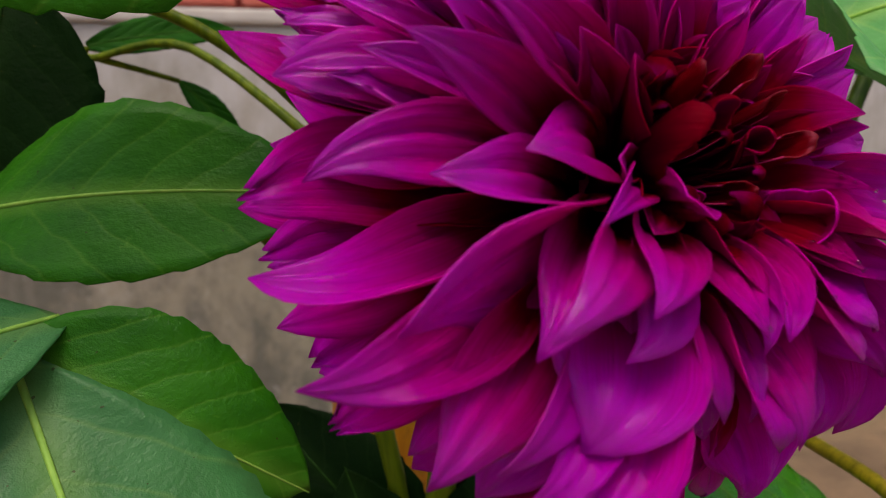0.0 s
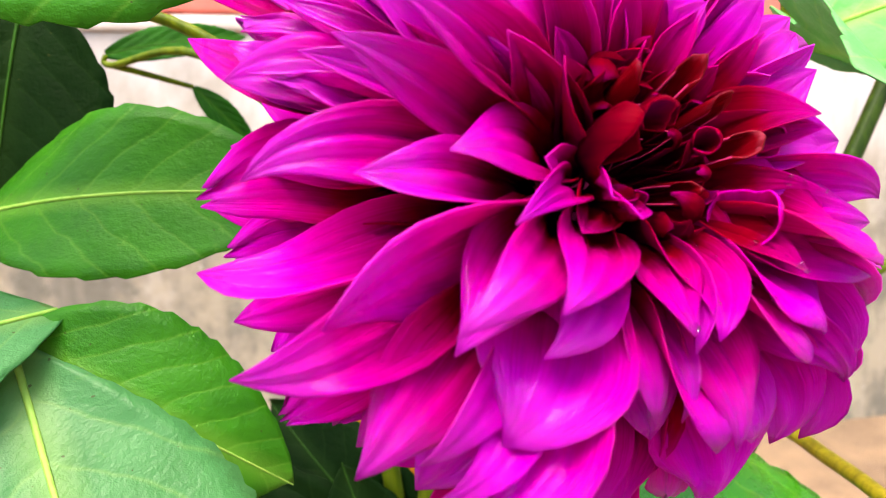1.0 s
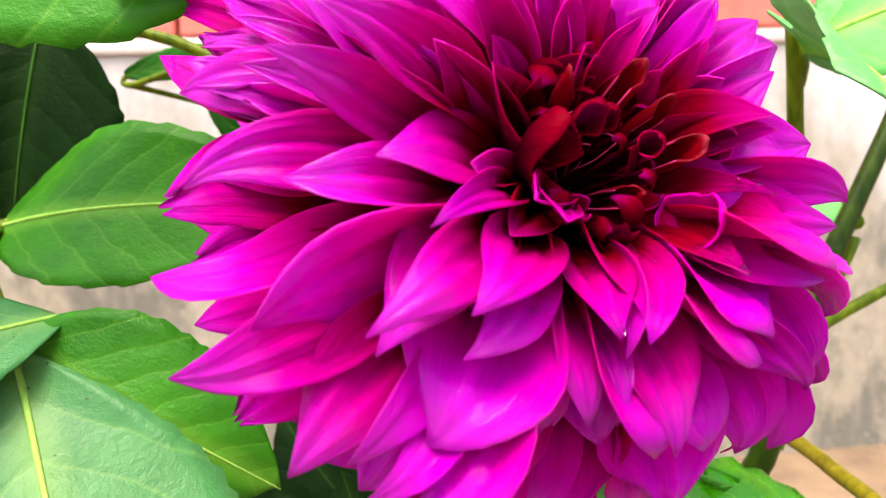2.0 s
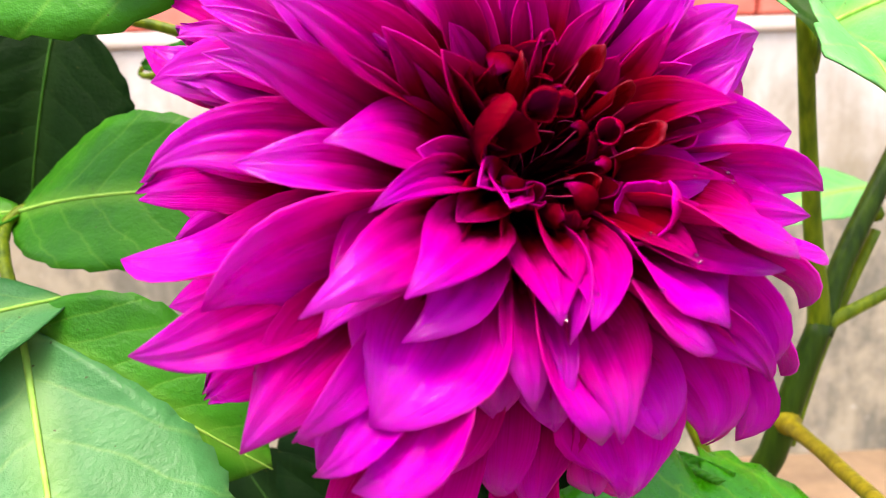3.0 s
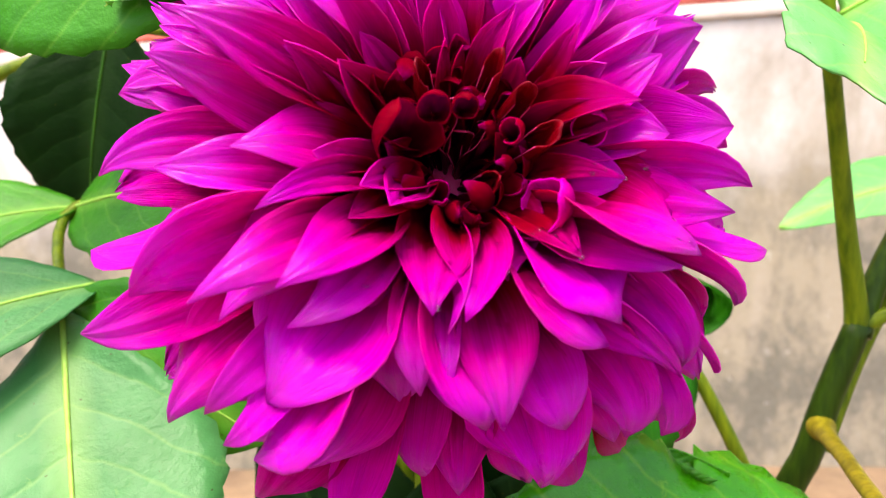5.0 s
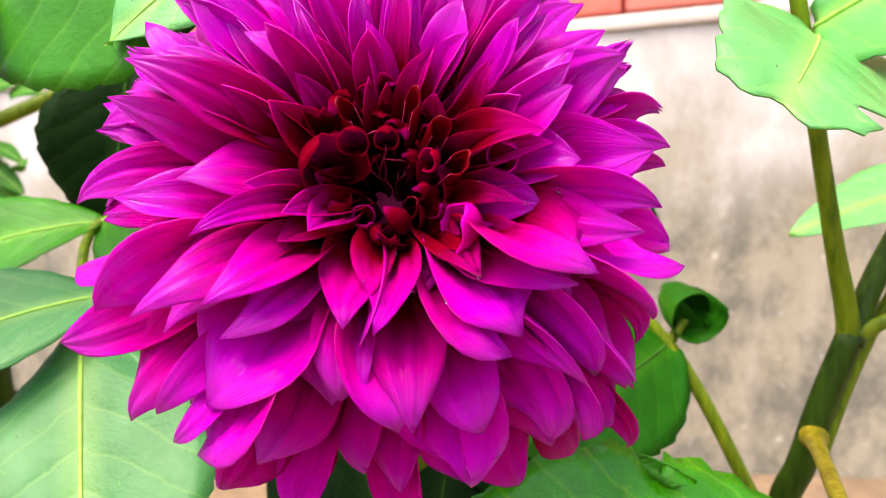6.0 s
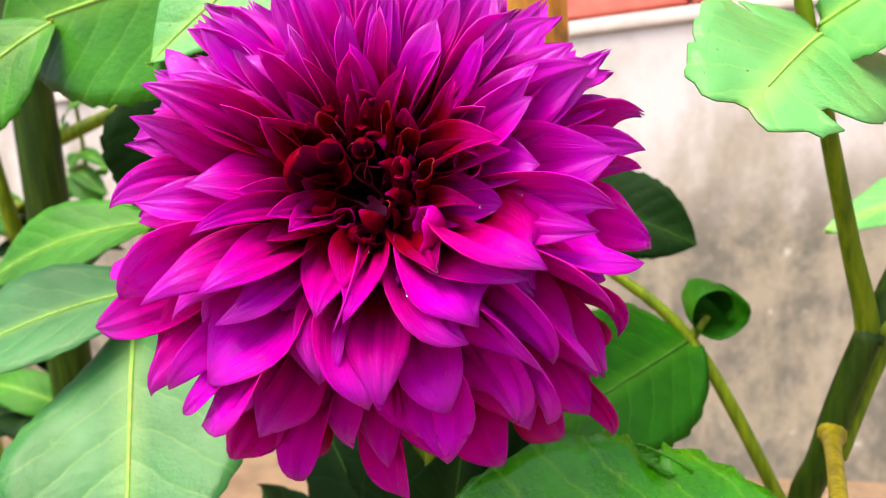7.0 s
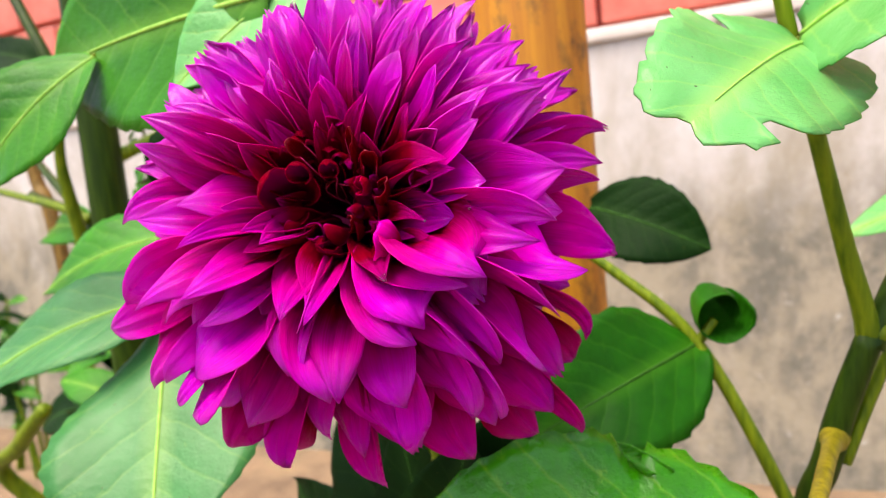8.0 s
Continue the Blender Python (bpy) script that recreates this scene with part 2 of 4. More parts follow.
# ---- builders ----
def part(name, bm, material, parent=None, label="", smooth=True):
    """Links a bmesh as one mesh object, under a parent if there is one."""
    me = bpy.data.meshes.new(name)
    bmesh.ops.recalc_face_normals(bm, faces=bm.faces)
    bm.to_mesh(me)
    bm.free()
    if smooth:
        me.shade_smooth()
    me.materials.append(material)
    ob = new(name, me)
    ob.parent = parent
    return tagged(ob, label)


def box(bm, x0, y0, z0, x1, y1, z1, bevel=0.0):
    made = bmesh.ops.create_cube(bm, size=1)["verts"]
    for v in made:
        v.co = ((x0 + x1) / 2 + v.co.x * (x1 - x0), (y0 + y1) / 2 + v.co.y * (y1 - y0), (z0 + z1) / 2 + v.co.z * (z1 - z0))
    if bevel:
        edges = list({e for v in made for e in v.link_edges})
        bmesh.ops.bevel(bm, geom=edges, offset=bevel, segments=2, profile=0.6, affect="EDGES")
    return bm


def sheet(rows, thick, uvs):
    """A thin closed shell over a grid of points: rows of (point, normal)."""
    bm = bmesh.new()
    layer = bm.loops.layers.uv.new("UVMap")
    nv, nu = len(rows), len(rows[0])
    top = [[bm.verts.new(p + n * thick * 0.5) for p, n in row] for row in rows]
    low = [[bm.verts.new(p - n * thick * 0.5) for p, n in row] for row in rows]
    where = {}
    for grid in (top, low):
        for j in range(nv):
            for i in range(nu):
                where[grid[j][i]] = uvs[j][i]

    def quad(*vs):
        f = bm.faces.new(vs)
        for loop in f.loops:
            loop[layer].uv = where[loop.vert]

    for j in range(nv - 1):
        for i in range(nu - 1):
            quad(top[j][i], top[j][i + 1], top[j + 1][i + 1], top[j + 1][i])
            quad(low[j][i], low[j + 1][i], low[j + 1][i + 1], low[j][i + 1])
        quad(top[j][0], top[j + 1][0], low[j + 1][0], low[j][0])
        quad(top[j][nu - 1], low[j][nu - 1], low[j + 1][nu - 1], top[j + 1][nu - 1])
    for i in range(nu - 1):
        quad(top[0][i], low[0][i], low[0][i + 1], top[0][i + 1])
        quad(top[nv - 1][i], top[nv - 1][i + 1], low[nv - 1][i + 1], low[nv - 1][i])
    return bm


def tube(points, radii, sides=10, bm=None):
    """A tapering tube along a smooth line through the points."""
    bm = bm or bmesh.new()
    pts, rad = [], []
    p = [Vector(q) for q in points]
    for i in range(len(p) - 1):
        a, b = p[max(i - 1, 0)], p[min(i + 2, len(p) - 1)]
        for k in range(6):
            t = k / 6
            pts.append(0.5 * (2 * p[i] + (p[i + 1] - a) * t + (2 * a - 5 * p[i] + 4 * p[i + 1] - b) * t * t + (3 * p[i] - a - 3 * p[i + 1] + b) * t ** 3))
            rad.append(radii[i] + (radii[i + 1] - radii[i]) * t)
    pts.append(p[-1])
    rad.append(radii[-1])
    rings, side = [], None
    for i, q in enumerate(pts):
        d = (pts[min(i + 1, len(pts) - 1)] - pts[max(i - 1, 0)]).normalized()
        side = d.orthogonal().normalized() if side is None else (side - d * side.dot(d)).normalized()
        other = d.cross(side)
        rings.append([bm.verts.new(q + (side * math.cos(w) + other * math.sin(w)) * rad[i]) for w in (math.tau * k / sides for k in range(sides))])
    for a, b in zip(rings, rings[1:]):
        for k in range(sides):
            bm.faces.new((a[k], a[(k + 1) % sides], b[(k + 1) % sides], b[k]))
    bm.faces.new(rings[0][::-1])
    bm.faces.new(rings[-1])
    return bm


def ease(x):
    x = min(max(x, 0.0), 1.0)
    return x * x * (3 - 2 * x)


def ray_direction(azimuth, polar):
    a, p = radians(azimuth), radians(polar)
    return Vector((math.sin(p) * math.cos(a), math.sin(p) * math.sin(a), math.cos(p)))


def petal_mesh(azimuth, polar, reach, width, roll=None, twist=0.0, rng=random, wild=1.0, incurve=0.0, taper=2.7, lean=0.0, flush=0.0, tone=None, root=0.0, stray=1.0):
    """One ray petal in the flower's own frame (z along its axis), in metres."""
    tip = ray_direction(azimuth, polar) * reach
    base = ray_direction(azimuth, polar * 0.8) * 0.014
    length = (tip - base).length
    lean_in = ray_direction(azimuth, polar * 0.66 - 4 + root) * length * 1.0
    low = -math.sin(radians(azimuth))
    # tone paints the heart's shade into inner petals and darkens the back whorls
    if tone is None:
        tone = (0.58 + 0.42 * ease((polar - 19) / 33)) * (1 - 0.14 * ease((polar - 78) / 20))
    reflex = (16 + (24 + 26 * low) * ease((polar - 18) / 30)) * ease(polar / 50)
    lean_out = ray_direction(azimuth, polar * 1.08 + reflex - incurve) * length * 1.05
    curled = 0.8 * ease((40 - polar) / 22) if roll is None else roll
    across = Vector((-math.sin(radians(azimuth)), math.cos(radians(azimuth)), 0))
    lean_out += across * length * lean
    nv, nu = 19, 13
    ragged = [(rng.uniform(4, 11), rng.uniform(0, 6.28), rng.uniform(0.02, 0.07)) for _ in range(4)]
    tail, taper = rng.uniform(0.0, 0.10), taper * rng.uniform(0.9, 1.1)
    shoulder = rng.uniform(0.54, 0.62)
    crease, crease_deep = rng.uniform(-0.45, 0.45), rng.uniform(-0.05, 0.16)
    rows, uvs = [], []
    phase, wave = rng.uniform(0, 6.28), rng.uniform(0.3, 1.0)
    sway = rng.uniform(-0.1, 0.1) * width * stray
    keel = rng.uniform(0.0, 0.12)
    pleat, shift = rng.uniform(0.05, 0.14), rng.uniform(0, 6.28)
    soft = 0.35 if width > 0.024 else 1.0
    toothed = rng.random() < (0.5 if polar > 58 else 0.15) and (stray > 0.5 or polar > 85)
    teeth, tooth_turn = rng.choice((1.0, 1.5)), rng.uniform(-0.5, 0.5)
    edge_fold = (soft * max(0.0, rng.uniform(-1.0, 1.7)), soft * max(0.0, rng.uniform(-1.0, 1.7)))
    skew, snake, end_bend = rng.uniform(-0.14, 0.14), rng.uniform(-0.12, 0.12) * width * wild * stray, rng.uniform(-0.9, 0.25) - 0.5 * low * ease(polar / 50)
    hook = rng.uniform(-0.14, 0.18) * width * wild * stray
    for j in range(nv):
        s = j / (nv - 1)
        s2, s3 = s * s, s * s * s
        mid = (2 * s3 - 3 * s2 + 1) * base + (s3 - 2 * s2 + s) * lean_in + (3 * s2 - 2 * s3) * tip + (s3 - s2) * lean_out
        go = ((6 * s2 - 6 * s) * base + (3 * s2 - 4 * s + 1) * lean_in + (6 * s - 6 * s2) * tip + (3 * s2 - 2 * s) * lean_out).normalized()
        turned = Matrix.Rotation(radians(twist) * ease(s * 1.4), 3, go)
        sd = turned @ across
        sd = (sd - go * sd.dot(go)).normalized()
        up = go.cross(sd).normalized()
        mid = mid + sd * (sway * math.sin(s * 3.1) + snake * math.sin(s * 6.28)) + up * hook * ease((s - 0.7) / 0.3)
        if s < shoulder:
            w = 0.3 + 0.7 * ease(s / shoulder)
        else:
            q = (s - shoulder) / (1 - shoulder)
            w = (1 - q ** taper) * (1 - tail * q * q) + (0.2 * q * q if toothed else 0.012)
        half = width * 0.5 * w
        bend = ((2.0 + 0.5 * ease((62 - polar) / 20)) * (1 - ease((s - 0.08) / 0.8)) + 0.15 + end_bend * ease((s - 0.5) / 0.35)) * (1 + 0.3 * curled) + curled * 1.5 * (1 - 0.4 * s)
        row, uvrow = [], []
        for i in range(nu):
            u = 2 * i / (nu - 1) - 1
            ang = bend * u
            if abs(bend) < 0.02:
                lat, rise = u * half, 0.0
            else:
                lat, rise = half * math.sin(ang) / bend, half * (1 - math.cos(ang)) / bend
            lat *= 1 + skew * (1 if u > 0 else -1) * math.sin(3.14 * s)
            rise += half * (0.16 * math.sin(phase + s * 9 + (2.5 if u > 0 else 0)) * wave * abs(u) ** 2 - keel * (1 - abs(u)) * ease(s))
            a, b, c = ragged[0 if u < 0 else 1]
            d, e, f = ragged[2 if u < 0 else 3]
            lat *= 1 + wild * abs(u) ** 3 * (c * math.sin(a * s + b) + 0.6 * f * math.sin(2.3 * d * s + e)) * ease(s * 2)
            rise -= half * crease_deep * math.exp(-((u - crease) / 0.16) ** 2) * ease((s - 0.2) / 0.4)
            rise += half * pleat * math.cos(u * 9.5 + shift) * ease(s * 1.5) * (1 - u * u)
            rise += half * edge_fold[0 if u < 0 else 1] * max(0.0, abs(u) - 0.45) ** 1.5 * ease((s - 0.25) / 0.3) * ease((1.05 - s) / 0.3)
            ncur = (up * math.cos(ang) - sd * math.sin(ang)).normalized()
            notch = go * (-0.065 * length * ease((s - 0.8) / 0.2) * (1 - abs(math.cos(math.pi * teeth * u + tooth_turn)) + 0.35 * abs(u))) if toothed else Vector()
            row.append((mid + sd * lat + up * rise + notch, ncur))
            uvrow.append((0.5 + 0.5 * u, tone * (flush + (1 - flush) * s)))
        rows.append(row)
        uvs.append(uvrow)
    return sheet(rows, 0.00035, uvs)


def rolled_mesh(azimuth, polar, reach, radius, seam, rng=random, hood=0.4, open_by=1.95, tone=0.76):
    """A young petal rolled into an open, hooded cup, in the flower's own frame."""
    go = ray_direction(azimuth, polar)
    sd = ray_direction(azimuth, polar + 90)
    other = go.cross(sd)
    base = go * reach * 0.35
    rows, uvs = [], []
    nv, nu = 17, 19
    lean = sd * rng.uniform(-0.1, 0.1) + other * rng.uniform(-0.1, 0.1)
    over = sd * math.cos(radians(seam)) + other * math.sin(radians(seam))
    for j in range(nv):
        s = j / (nv - 1)
        r = radius * (0.25 + 0.85 * ease(s * 1.15))
        row, uvrow = [], []
        for i in range(nu):
            u = 2 * i / (nu - 1) - 1
            a = radians(seam) + u * open_by + 0.35 * s
            rr = r * (1 - 0.30 * abs(u) ** 3 + 0.06 * math.sin(4 * a + seam) * s + 0.035 * math.sin(17 * u) * s)
            out = sd * math.cos(a) + other * math.sin(a)
            crown = (1 - abs(u)) ** 1.2
            lip = radius * (1.3 * crown - 1.2 * abs(u) ** 2 + 0.12 * math.sin(9 * u + seam)) * ease((s - 0.4) / 0.6)
            tuck = over * (-radius * hood * 1.6 * crown * ease((s - 0.62) / 0.38) ** 1.5)
            row.append((base + go * (reach * 0.65 * s + lip) + out * rr + tuck + lean * reach * 0.3 * s * s, out))
            uvrow.append((0.5 + 0.5 * u, tone * s))
        rows.append(row)
        uvs.append(uvrow)
    return sheet(rows, 0.0004, uvs)


def bowl_mesh(azimuth, polar, reach, radius, opening, hood, rim=100, over=50, deep=1.6, tone=0.7, rng=random):
    """A young petal closed round into a hooded bowl. opening: the way it faces; hood: the way from which its tip folds over."""
    centre = ray_direction(azimuth, polar) * reach
    out = Vector(opening).normalized()
    fold = (Vector(hood) - out * Vector(hood).dot(out)).normalized()
    other = out.cross(fold)
    back = -(centre.normalized() * 0.7 + out * 0.3)
    rows, uvs = [], []
    nv, nu = 17, 33
    waves = [(n, rng.uniform(0, 6.28), rng.uniform(1, 5)) for n in (3, 5, 8)]
    for j in range(nv):
        s = j / (nv - 1)
        row, uvrow = [], []
        for i in range(nu):
            around = math.tau * (i / (nu - 1) - 0.5) * 0.985
            edge = rim + over * max(0.0, math.cos(around)) ** 3 + sum(a * math.sin(n * around + p) for n, p, a in waves)
            edge -= 45 * max(0.0, abs(around) / math.pi - 0.8) / 0.2
            th = radians(6 + (edge - 6) * s)
            way = -out * math.cos(th) + (fold * math.cos(around) + other * math.sin(around)) * math.sin(th)
            flat = 1 - 0.10 * ease((th - 1.6) / 0.9)
            deepen = back * (deep - 1) * radius * max(0.0, math.cos(th)) ** 2
            row.append((centre + way * radius * flat * (1 + 0.04 * math.sin(3 * around + 2 * s)) + deepen, way))
            uvrow.append((0.35 + 0.3 * i / (nu - 1), tone * (0.45 + 0.55 * s)))
        rows.append(row)
        uvs.append(uvrow)
    return sheet(rows, 0.0004, uvs)


def curl_mesh(azimuth, polar, start, stem, hook, radius, width, side, rng=random):
    """A young floret: a short gutter that rolls over at its end, towards the axis or sideways."""
    go = ray_direction(azimuth, polar)
    inward = -ray_direction(azimuth, polar + 90)
    sideways = go.cross(inward)
    turn = (inward * math.cos(radians(side)) + sideways * math.sin(radians(side))).normalized()
    flat = go.cross(turn).normalized()
    rows, uvs = [], []
    nv, nu = 15, 9
    gutter = rng.uniform(0.9, 1.9)
    phase = rng.uniform(0, 6.28)
    for j in range(nv):
        s = j / (nv - 1)
        if s < 0.45:
            mid, ang = go * (start + stem * s / 0.45), 0.0
        else:
            ang = radians(hook) * (s - 0.45) / 0.55
            r = radius * (1 - 0.35 * (s - 0.45))
            mid = go * (start + stem + r * math.sin(ang)) + turn * r * (1 - math.cos(ang))
        up = turn * math.cos(ang) - go * math.sin(ang)
        w = width * 0.5 * (0.5 + 0.5 * ease(s / 0.5)) * (1 - 0.85 * ease((s - 0.62) / 0.38) ** 1.4)
        row, uvrow = [], []
        for i in range(nu):
            u = 2 * i / (nu - 1) - 1
            bend = gutter * u
            lat, rise = w * math.sin(bend) / gutter, w * (1 - math.cos(bend)) / gutter
            rise += w * 0.2 * math.sin(phase + 9 * s + 2 * u) * abs(u)
            row.append((mid + flat * lat + up * rise, (up * math.cos(bend) - flat * math.sin(bend)).normalized()))
            uvrow.append((0.5 + 0.5 * u, 0.68 * s))
        rows.append(row)
        uvs.append(uvrow)
    return sheet(rows, 0.0003, uvs)


def leaf(parent, base, tip, facing, width, material, name="leaf", label="", fold=0.25, droop=0.1, teeth=9, depth=0.05, widest=0.42, bites=(), wave=0.09, seed=1, rib=True, cut=1.0, shoulder=0.75):
    """A leaf blade with a toothed margin and a raised midrib. bites: (side, where, half length, depth)."""
    rng = random.Random(seed)
    base, tip, facing = Vector(base), Vector(tip), Vector(facing)
    run = tip - base
    length = run.length
    along = run.normalized()
    up = (facing - along * facing.dot(along)).normalized()
    sd = along.cross(up)
    nv, nu = 43, 11
    ph = rng.uniform(0, 6.28)
    rows, uvs, spine = [], [], []
    for j in range(nv):
        s = j / (nv - 1)
        bow = droop * length * (4 * s * (1 - s))
        mid = base + run * s + up * bow
        tilt = droop * 4 * (1 - 2 * s)
        nup = (up - along * tilt).normalized()
        sc = s * cut
        if sc < widest:
            w = math.sin(math.pi / 2 * (0.06 + 0.94 * sc / widest)) ** shoulder
        else:
            q = (sc - widest) / (1 - widest)
            w = max(0.0, 1 - q ** 1.9) ** 0.85
        spine.append(mid + nup * 0.0005)
        row, uvrow = [], []
        for i in range(nu):
            u = 2 * i / (nu - 1) - 1
            edge = w
            if abs(u) > 0.99:
                edge = w * (1 - depth * ((s * teeth + (0.3 if u > 0 else 0)) % 1.0))
            for side, where, span, bite in bites:
                if u * side > 0:
                    gap = 1 - abs(s - where) / span
                    if gap > 0:
                        edge = min(edge, w * (1 - bite * min(1.0, gap * 2.2 + 0.12 * math.sin(s * 160))))
            half = max(width * 0.5 * edge, 0.0004)
            lat = u * half
            rise = abs(lat) * fold + wave * width * math.sin(ph + s * 8 + u * 1.2) * abs(u) ** 1.5 * 0.5
            torn = along * (length * (1 - cut) * s ** 6 * math.sin(ph * 3 + u * 7.0) * 0.22)
            row.append((mid + sd * lat + nup * rise + torn, (nup - sd * fold * (1 if u > 0.01 else -1 if u < -0.01 else 0)).normalized()))
            uvrow.append((0.5 + 0.5 * u * edge, s))
        rows.append(row)
        uvs.append(uvrow)
    ob = part(name, sheet(rows, 0.0006, uvs), material, parent, label)
    if rib:
        line = spine[0:nv - 5:5] if cut < 1 else spine[0:nv:6] + [spine[-1]]
        thick = width * (0.010 if material in (SHADED_LEAF, DEEP_LEAF) else 0.013)
        part("midrib", tube(line, [thick * (1 - 0.85 * k / len(line)) for k in range(len(line))], 6), DARK_RIB if material in (SHADED_LEAF, DEEP_LEAF) else RIB, ob)
    return ob


def roll_mesh(centre, axis, length, radius, sweep, start):
    """A blade rolled up round an axis into an open tube, wider at its mouth."""
    axis = axis.normalized()
    sd = axis.cross(Vector((0, 0, 1))).normalized()
    up = sd.cross(axis)
    rows, uvs = [], []
    for j in range(15):
        s = j / 14
        row, uvrow = [], []
        for i in range(25):
            u = i / 24
            a = radians(start + sweep * u)
            r = radius * (0.75 + 0.35 * ease(s * 1.2)) * (1 - 0.4 * u) * (0.45 + 0.55 * ease(s * 3))
            out = sd * math.cos(a) + up * math.sin(a)
            lip = 0.12 * length * math.sin(5 * u + 1) * ease((s - 0.6) / 0.4)
            row.append((centre + axis * (length * (s - 0.5) + lip) + out * r * (1 + 0.025 * math.sin(5 * a + 4 * s)), out))
            uvrow.append((u, s))
        rows.append(row)
        uvs.append(uvrow)
    return sheet(rows, 0.0005, uvs)


# ---- ground and walls ----
bm = bmesh.new()
bmesh.ops.create_grid(bm, x_segments=60, y_segments=60, size=1.0)
for v in bm.verts:
    r = max(abs(v.co.x), abs(v.co.y))
    k = 0.08 + 0.92 * r ** 3
    v.co = Vector((v.co.x * 60 * k, v.co.y * 60 * k, 0))
    v.co.z = 0.012 * noise.noise(v.co * 3.0) - 0.09
ground = tagged(part("ground", bm, SOIL), "tan bare garden soil, dry and uneven", "soil", kind="structure")

WALL = pose(0.046, 1.44, 0, 0, 0, 13)
low_wall = part("wall_lower", box(bmesh.new(), -5, 0, -0.2, 5, 0.24, 0.822, 0.006), PLASTER, smooth=False)
low_wall.matrix_world = WALL
tagged(low_wall, "grey rendered garden wall with dark damp stains", "wall", kind="structure")
coping = part("trim_coping", box(bmesh.new(), -5, -0.012, 0.824, 5, 0.25, 0.852, 0.008), COPING, smooth=False)
coping.matrix_world = WALL
tagged(coping, "pale concrete coping strip on the grey wall", "coping", kind="structure")
backing = part("wall_upper", box(bmesh.new(), -5, 0.03, 0.854, 5, 0.2, 2.26), MORTAR, smooth=False)
backing.matrix_world = WALL
tagged(backing, "red painted block wall with dark recessed joints", "wall", kind="structure")
block_mesh = None
for course in range(10):
    for k in range(-12, 9):
        if block_mesh is None:
            b = part("block", box(bmesh.new(), -0.131, -0.022, -0.061, 0.131, 0.01, 0.061, 0.006), BLOCK, backing, smooth=False)
            block_mesh = b.data
        else:
            b = new("block", block_mesh)
            b.parent = backing
        b.matrix_basis = pose(0.272 * k + (0.136 if course % 2 else 0.0) + 0.02, 0.03, 0.922 + 0.133 * course)

# ---- timber post behind the flower ----
post = part("timber_post", tube([(-0.024, 0.452, -0.15), (-0.025, 0.452, 0.5), (-0.0235, 0.452, 1.0), (-0.025, 0.452, 1.5)], [0.041, 0.0395, 0.0385, 0.0385], 28), TIMBER)
tagged(post, "ochre weathered wooden garden post with dark speckles", "post")

# ---- the dahlia ----
HEAD = Vector((0.042, 0.185, 0.592))
AXIS = Vector((0.40, -0.83, 0.39)).normalized()
RIGHT = Vector((0, 0, 1)).cross(AXIS).normalized()
RISE = AXIS.cross(RIGHT)
frame_of_flower = Matrix((RIGHT, RISE, AXIS)).transposed().to_4x4()
frame_of_flower.translation = HEAD

# rolled young florets: azimuth, polar angle, reach and radius of the roll in millimetres, turn of its open seam
ROLLED = [
    (300, 15, 46, 2.6, 40), (60, 14, 55, 2.6, -60), (20, 15, 54, 2.6, 50), (350, 20, 55, 3.0, -20), (120, 15, 56, 2.8, 30),
]
# whorls of petals: azimuth and polar angle of the tip, its reach and width in millimetres, twist,
# bend at the root and at the end in degrees, sideways lean in hundredths
INNER = [
    (153, 27, 63, 17.0, 0, 11, -3, -12),
    (332, 32, 66, 6.1, 27, 13, 13, -18),
    (2, 34, 67, 13.2, -18, 12, 28, -34),
    (301, 34, 67, 14.0, -15, 19, 2, -12),
    (154, 36, 69, 14.2, -46, 20, -4, -3),
    (358, 36, 67, 10.9, 6, 11, 16, -10),
    (255, 38, 69, 17.8, 5, 14, -3, 19),
    (264, 39, 68, 14.2, 25, 10, 20, -50),
    (203, 40, 73, 8.7, -5, 5, 14, 21),
    (221, 42, 78, 15.0, 4, 22, 2, -10),
    (260, 42, 67, 9.2, 60, 2, 12, -32),
]
MIDDLE = [
    (182, 45, 69, 17.8, 15, 4, 14, 14),
    (320, 46, 75, 17.7, -19, 23, 4, 49),
    (156, 49, 85, 14.2, -10, 8, 18, 5),
    (302, 48, 71, 24.9, -33, 22, 28, -8),
    (325, 48, 76, 30.3, -45, 22, 27, -17),
    (226, 49, 74, 14.3, 22, 20, 7, -45),
    (298, 50, 72, 24.2, -42, 30, 17, 39),
    (212, 51, 85, 13.0, 9, 10, 15, 1),
    (162, 56, 84, 13.8, -32, 9, 13, -23),
    (261, 53, 71, 6.0, 23, 21, 20, 3),
    (256, 54, 70, 13.6, -9, 17, 11, 31),
]
BROAD = [
    (215, 56, 78, 17.0, 31, 8, 18, 28),
    (341, 57, 77, 14.7, 7, 12, 13, 24),
    (183, 56, 79, 16.7, 10, 18, 9, -27),
    (269, 57, 75, 21.1, -3, 21, 28, 18),
    (272, 56, 77, 15.8, -5, 8, 13, -15),
    (347, 58, 80, 13.9, 43, 2, 18, -10),
    (230, 61, 80, 30.0, 22, 26, 16, -10),
    (31, 61, 80, 14.9, 6, 9, 15, -4),
    (22, 64, 79, 14.0, 29, 9, 14, 4),
    (24, 62, 81, 17.1, 37, 6, 15, 0),
    (308, 63, 80, 14.0, 60, 12, 14, 26),
]
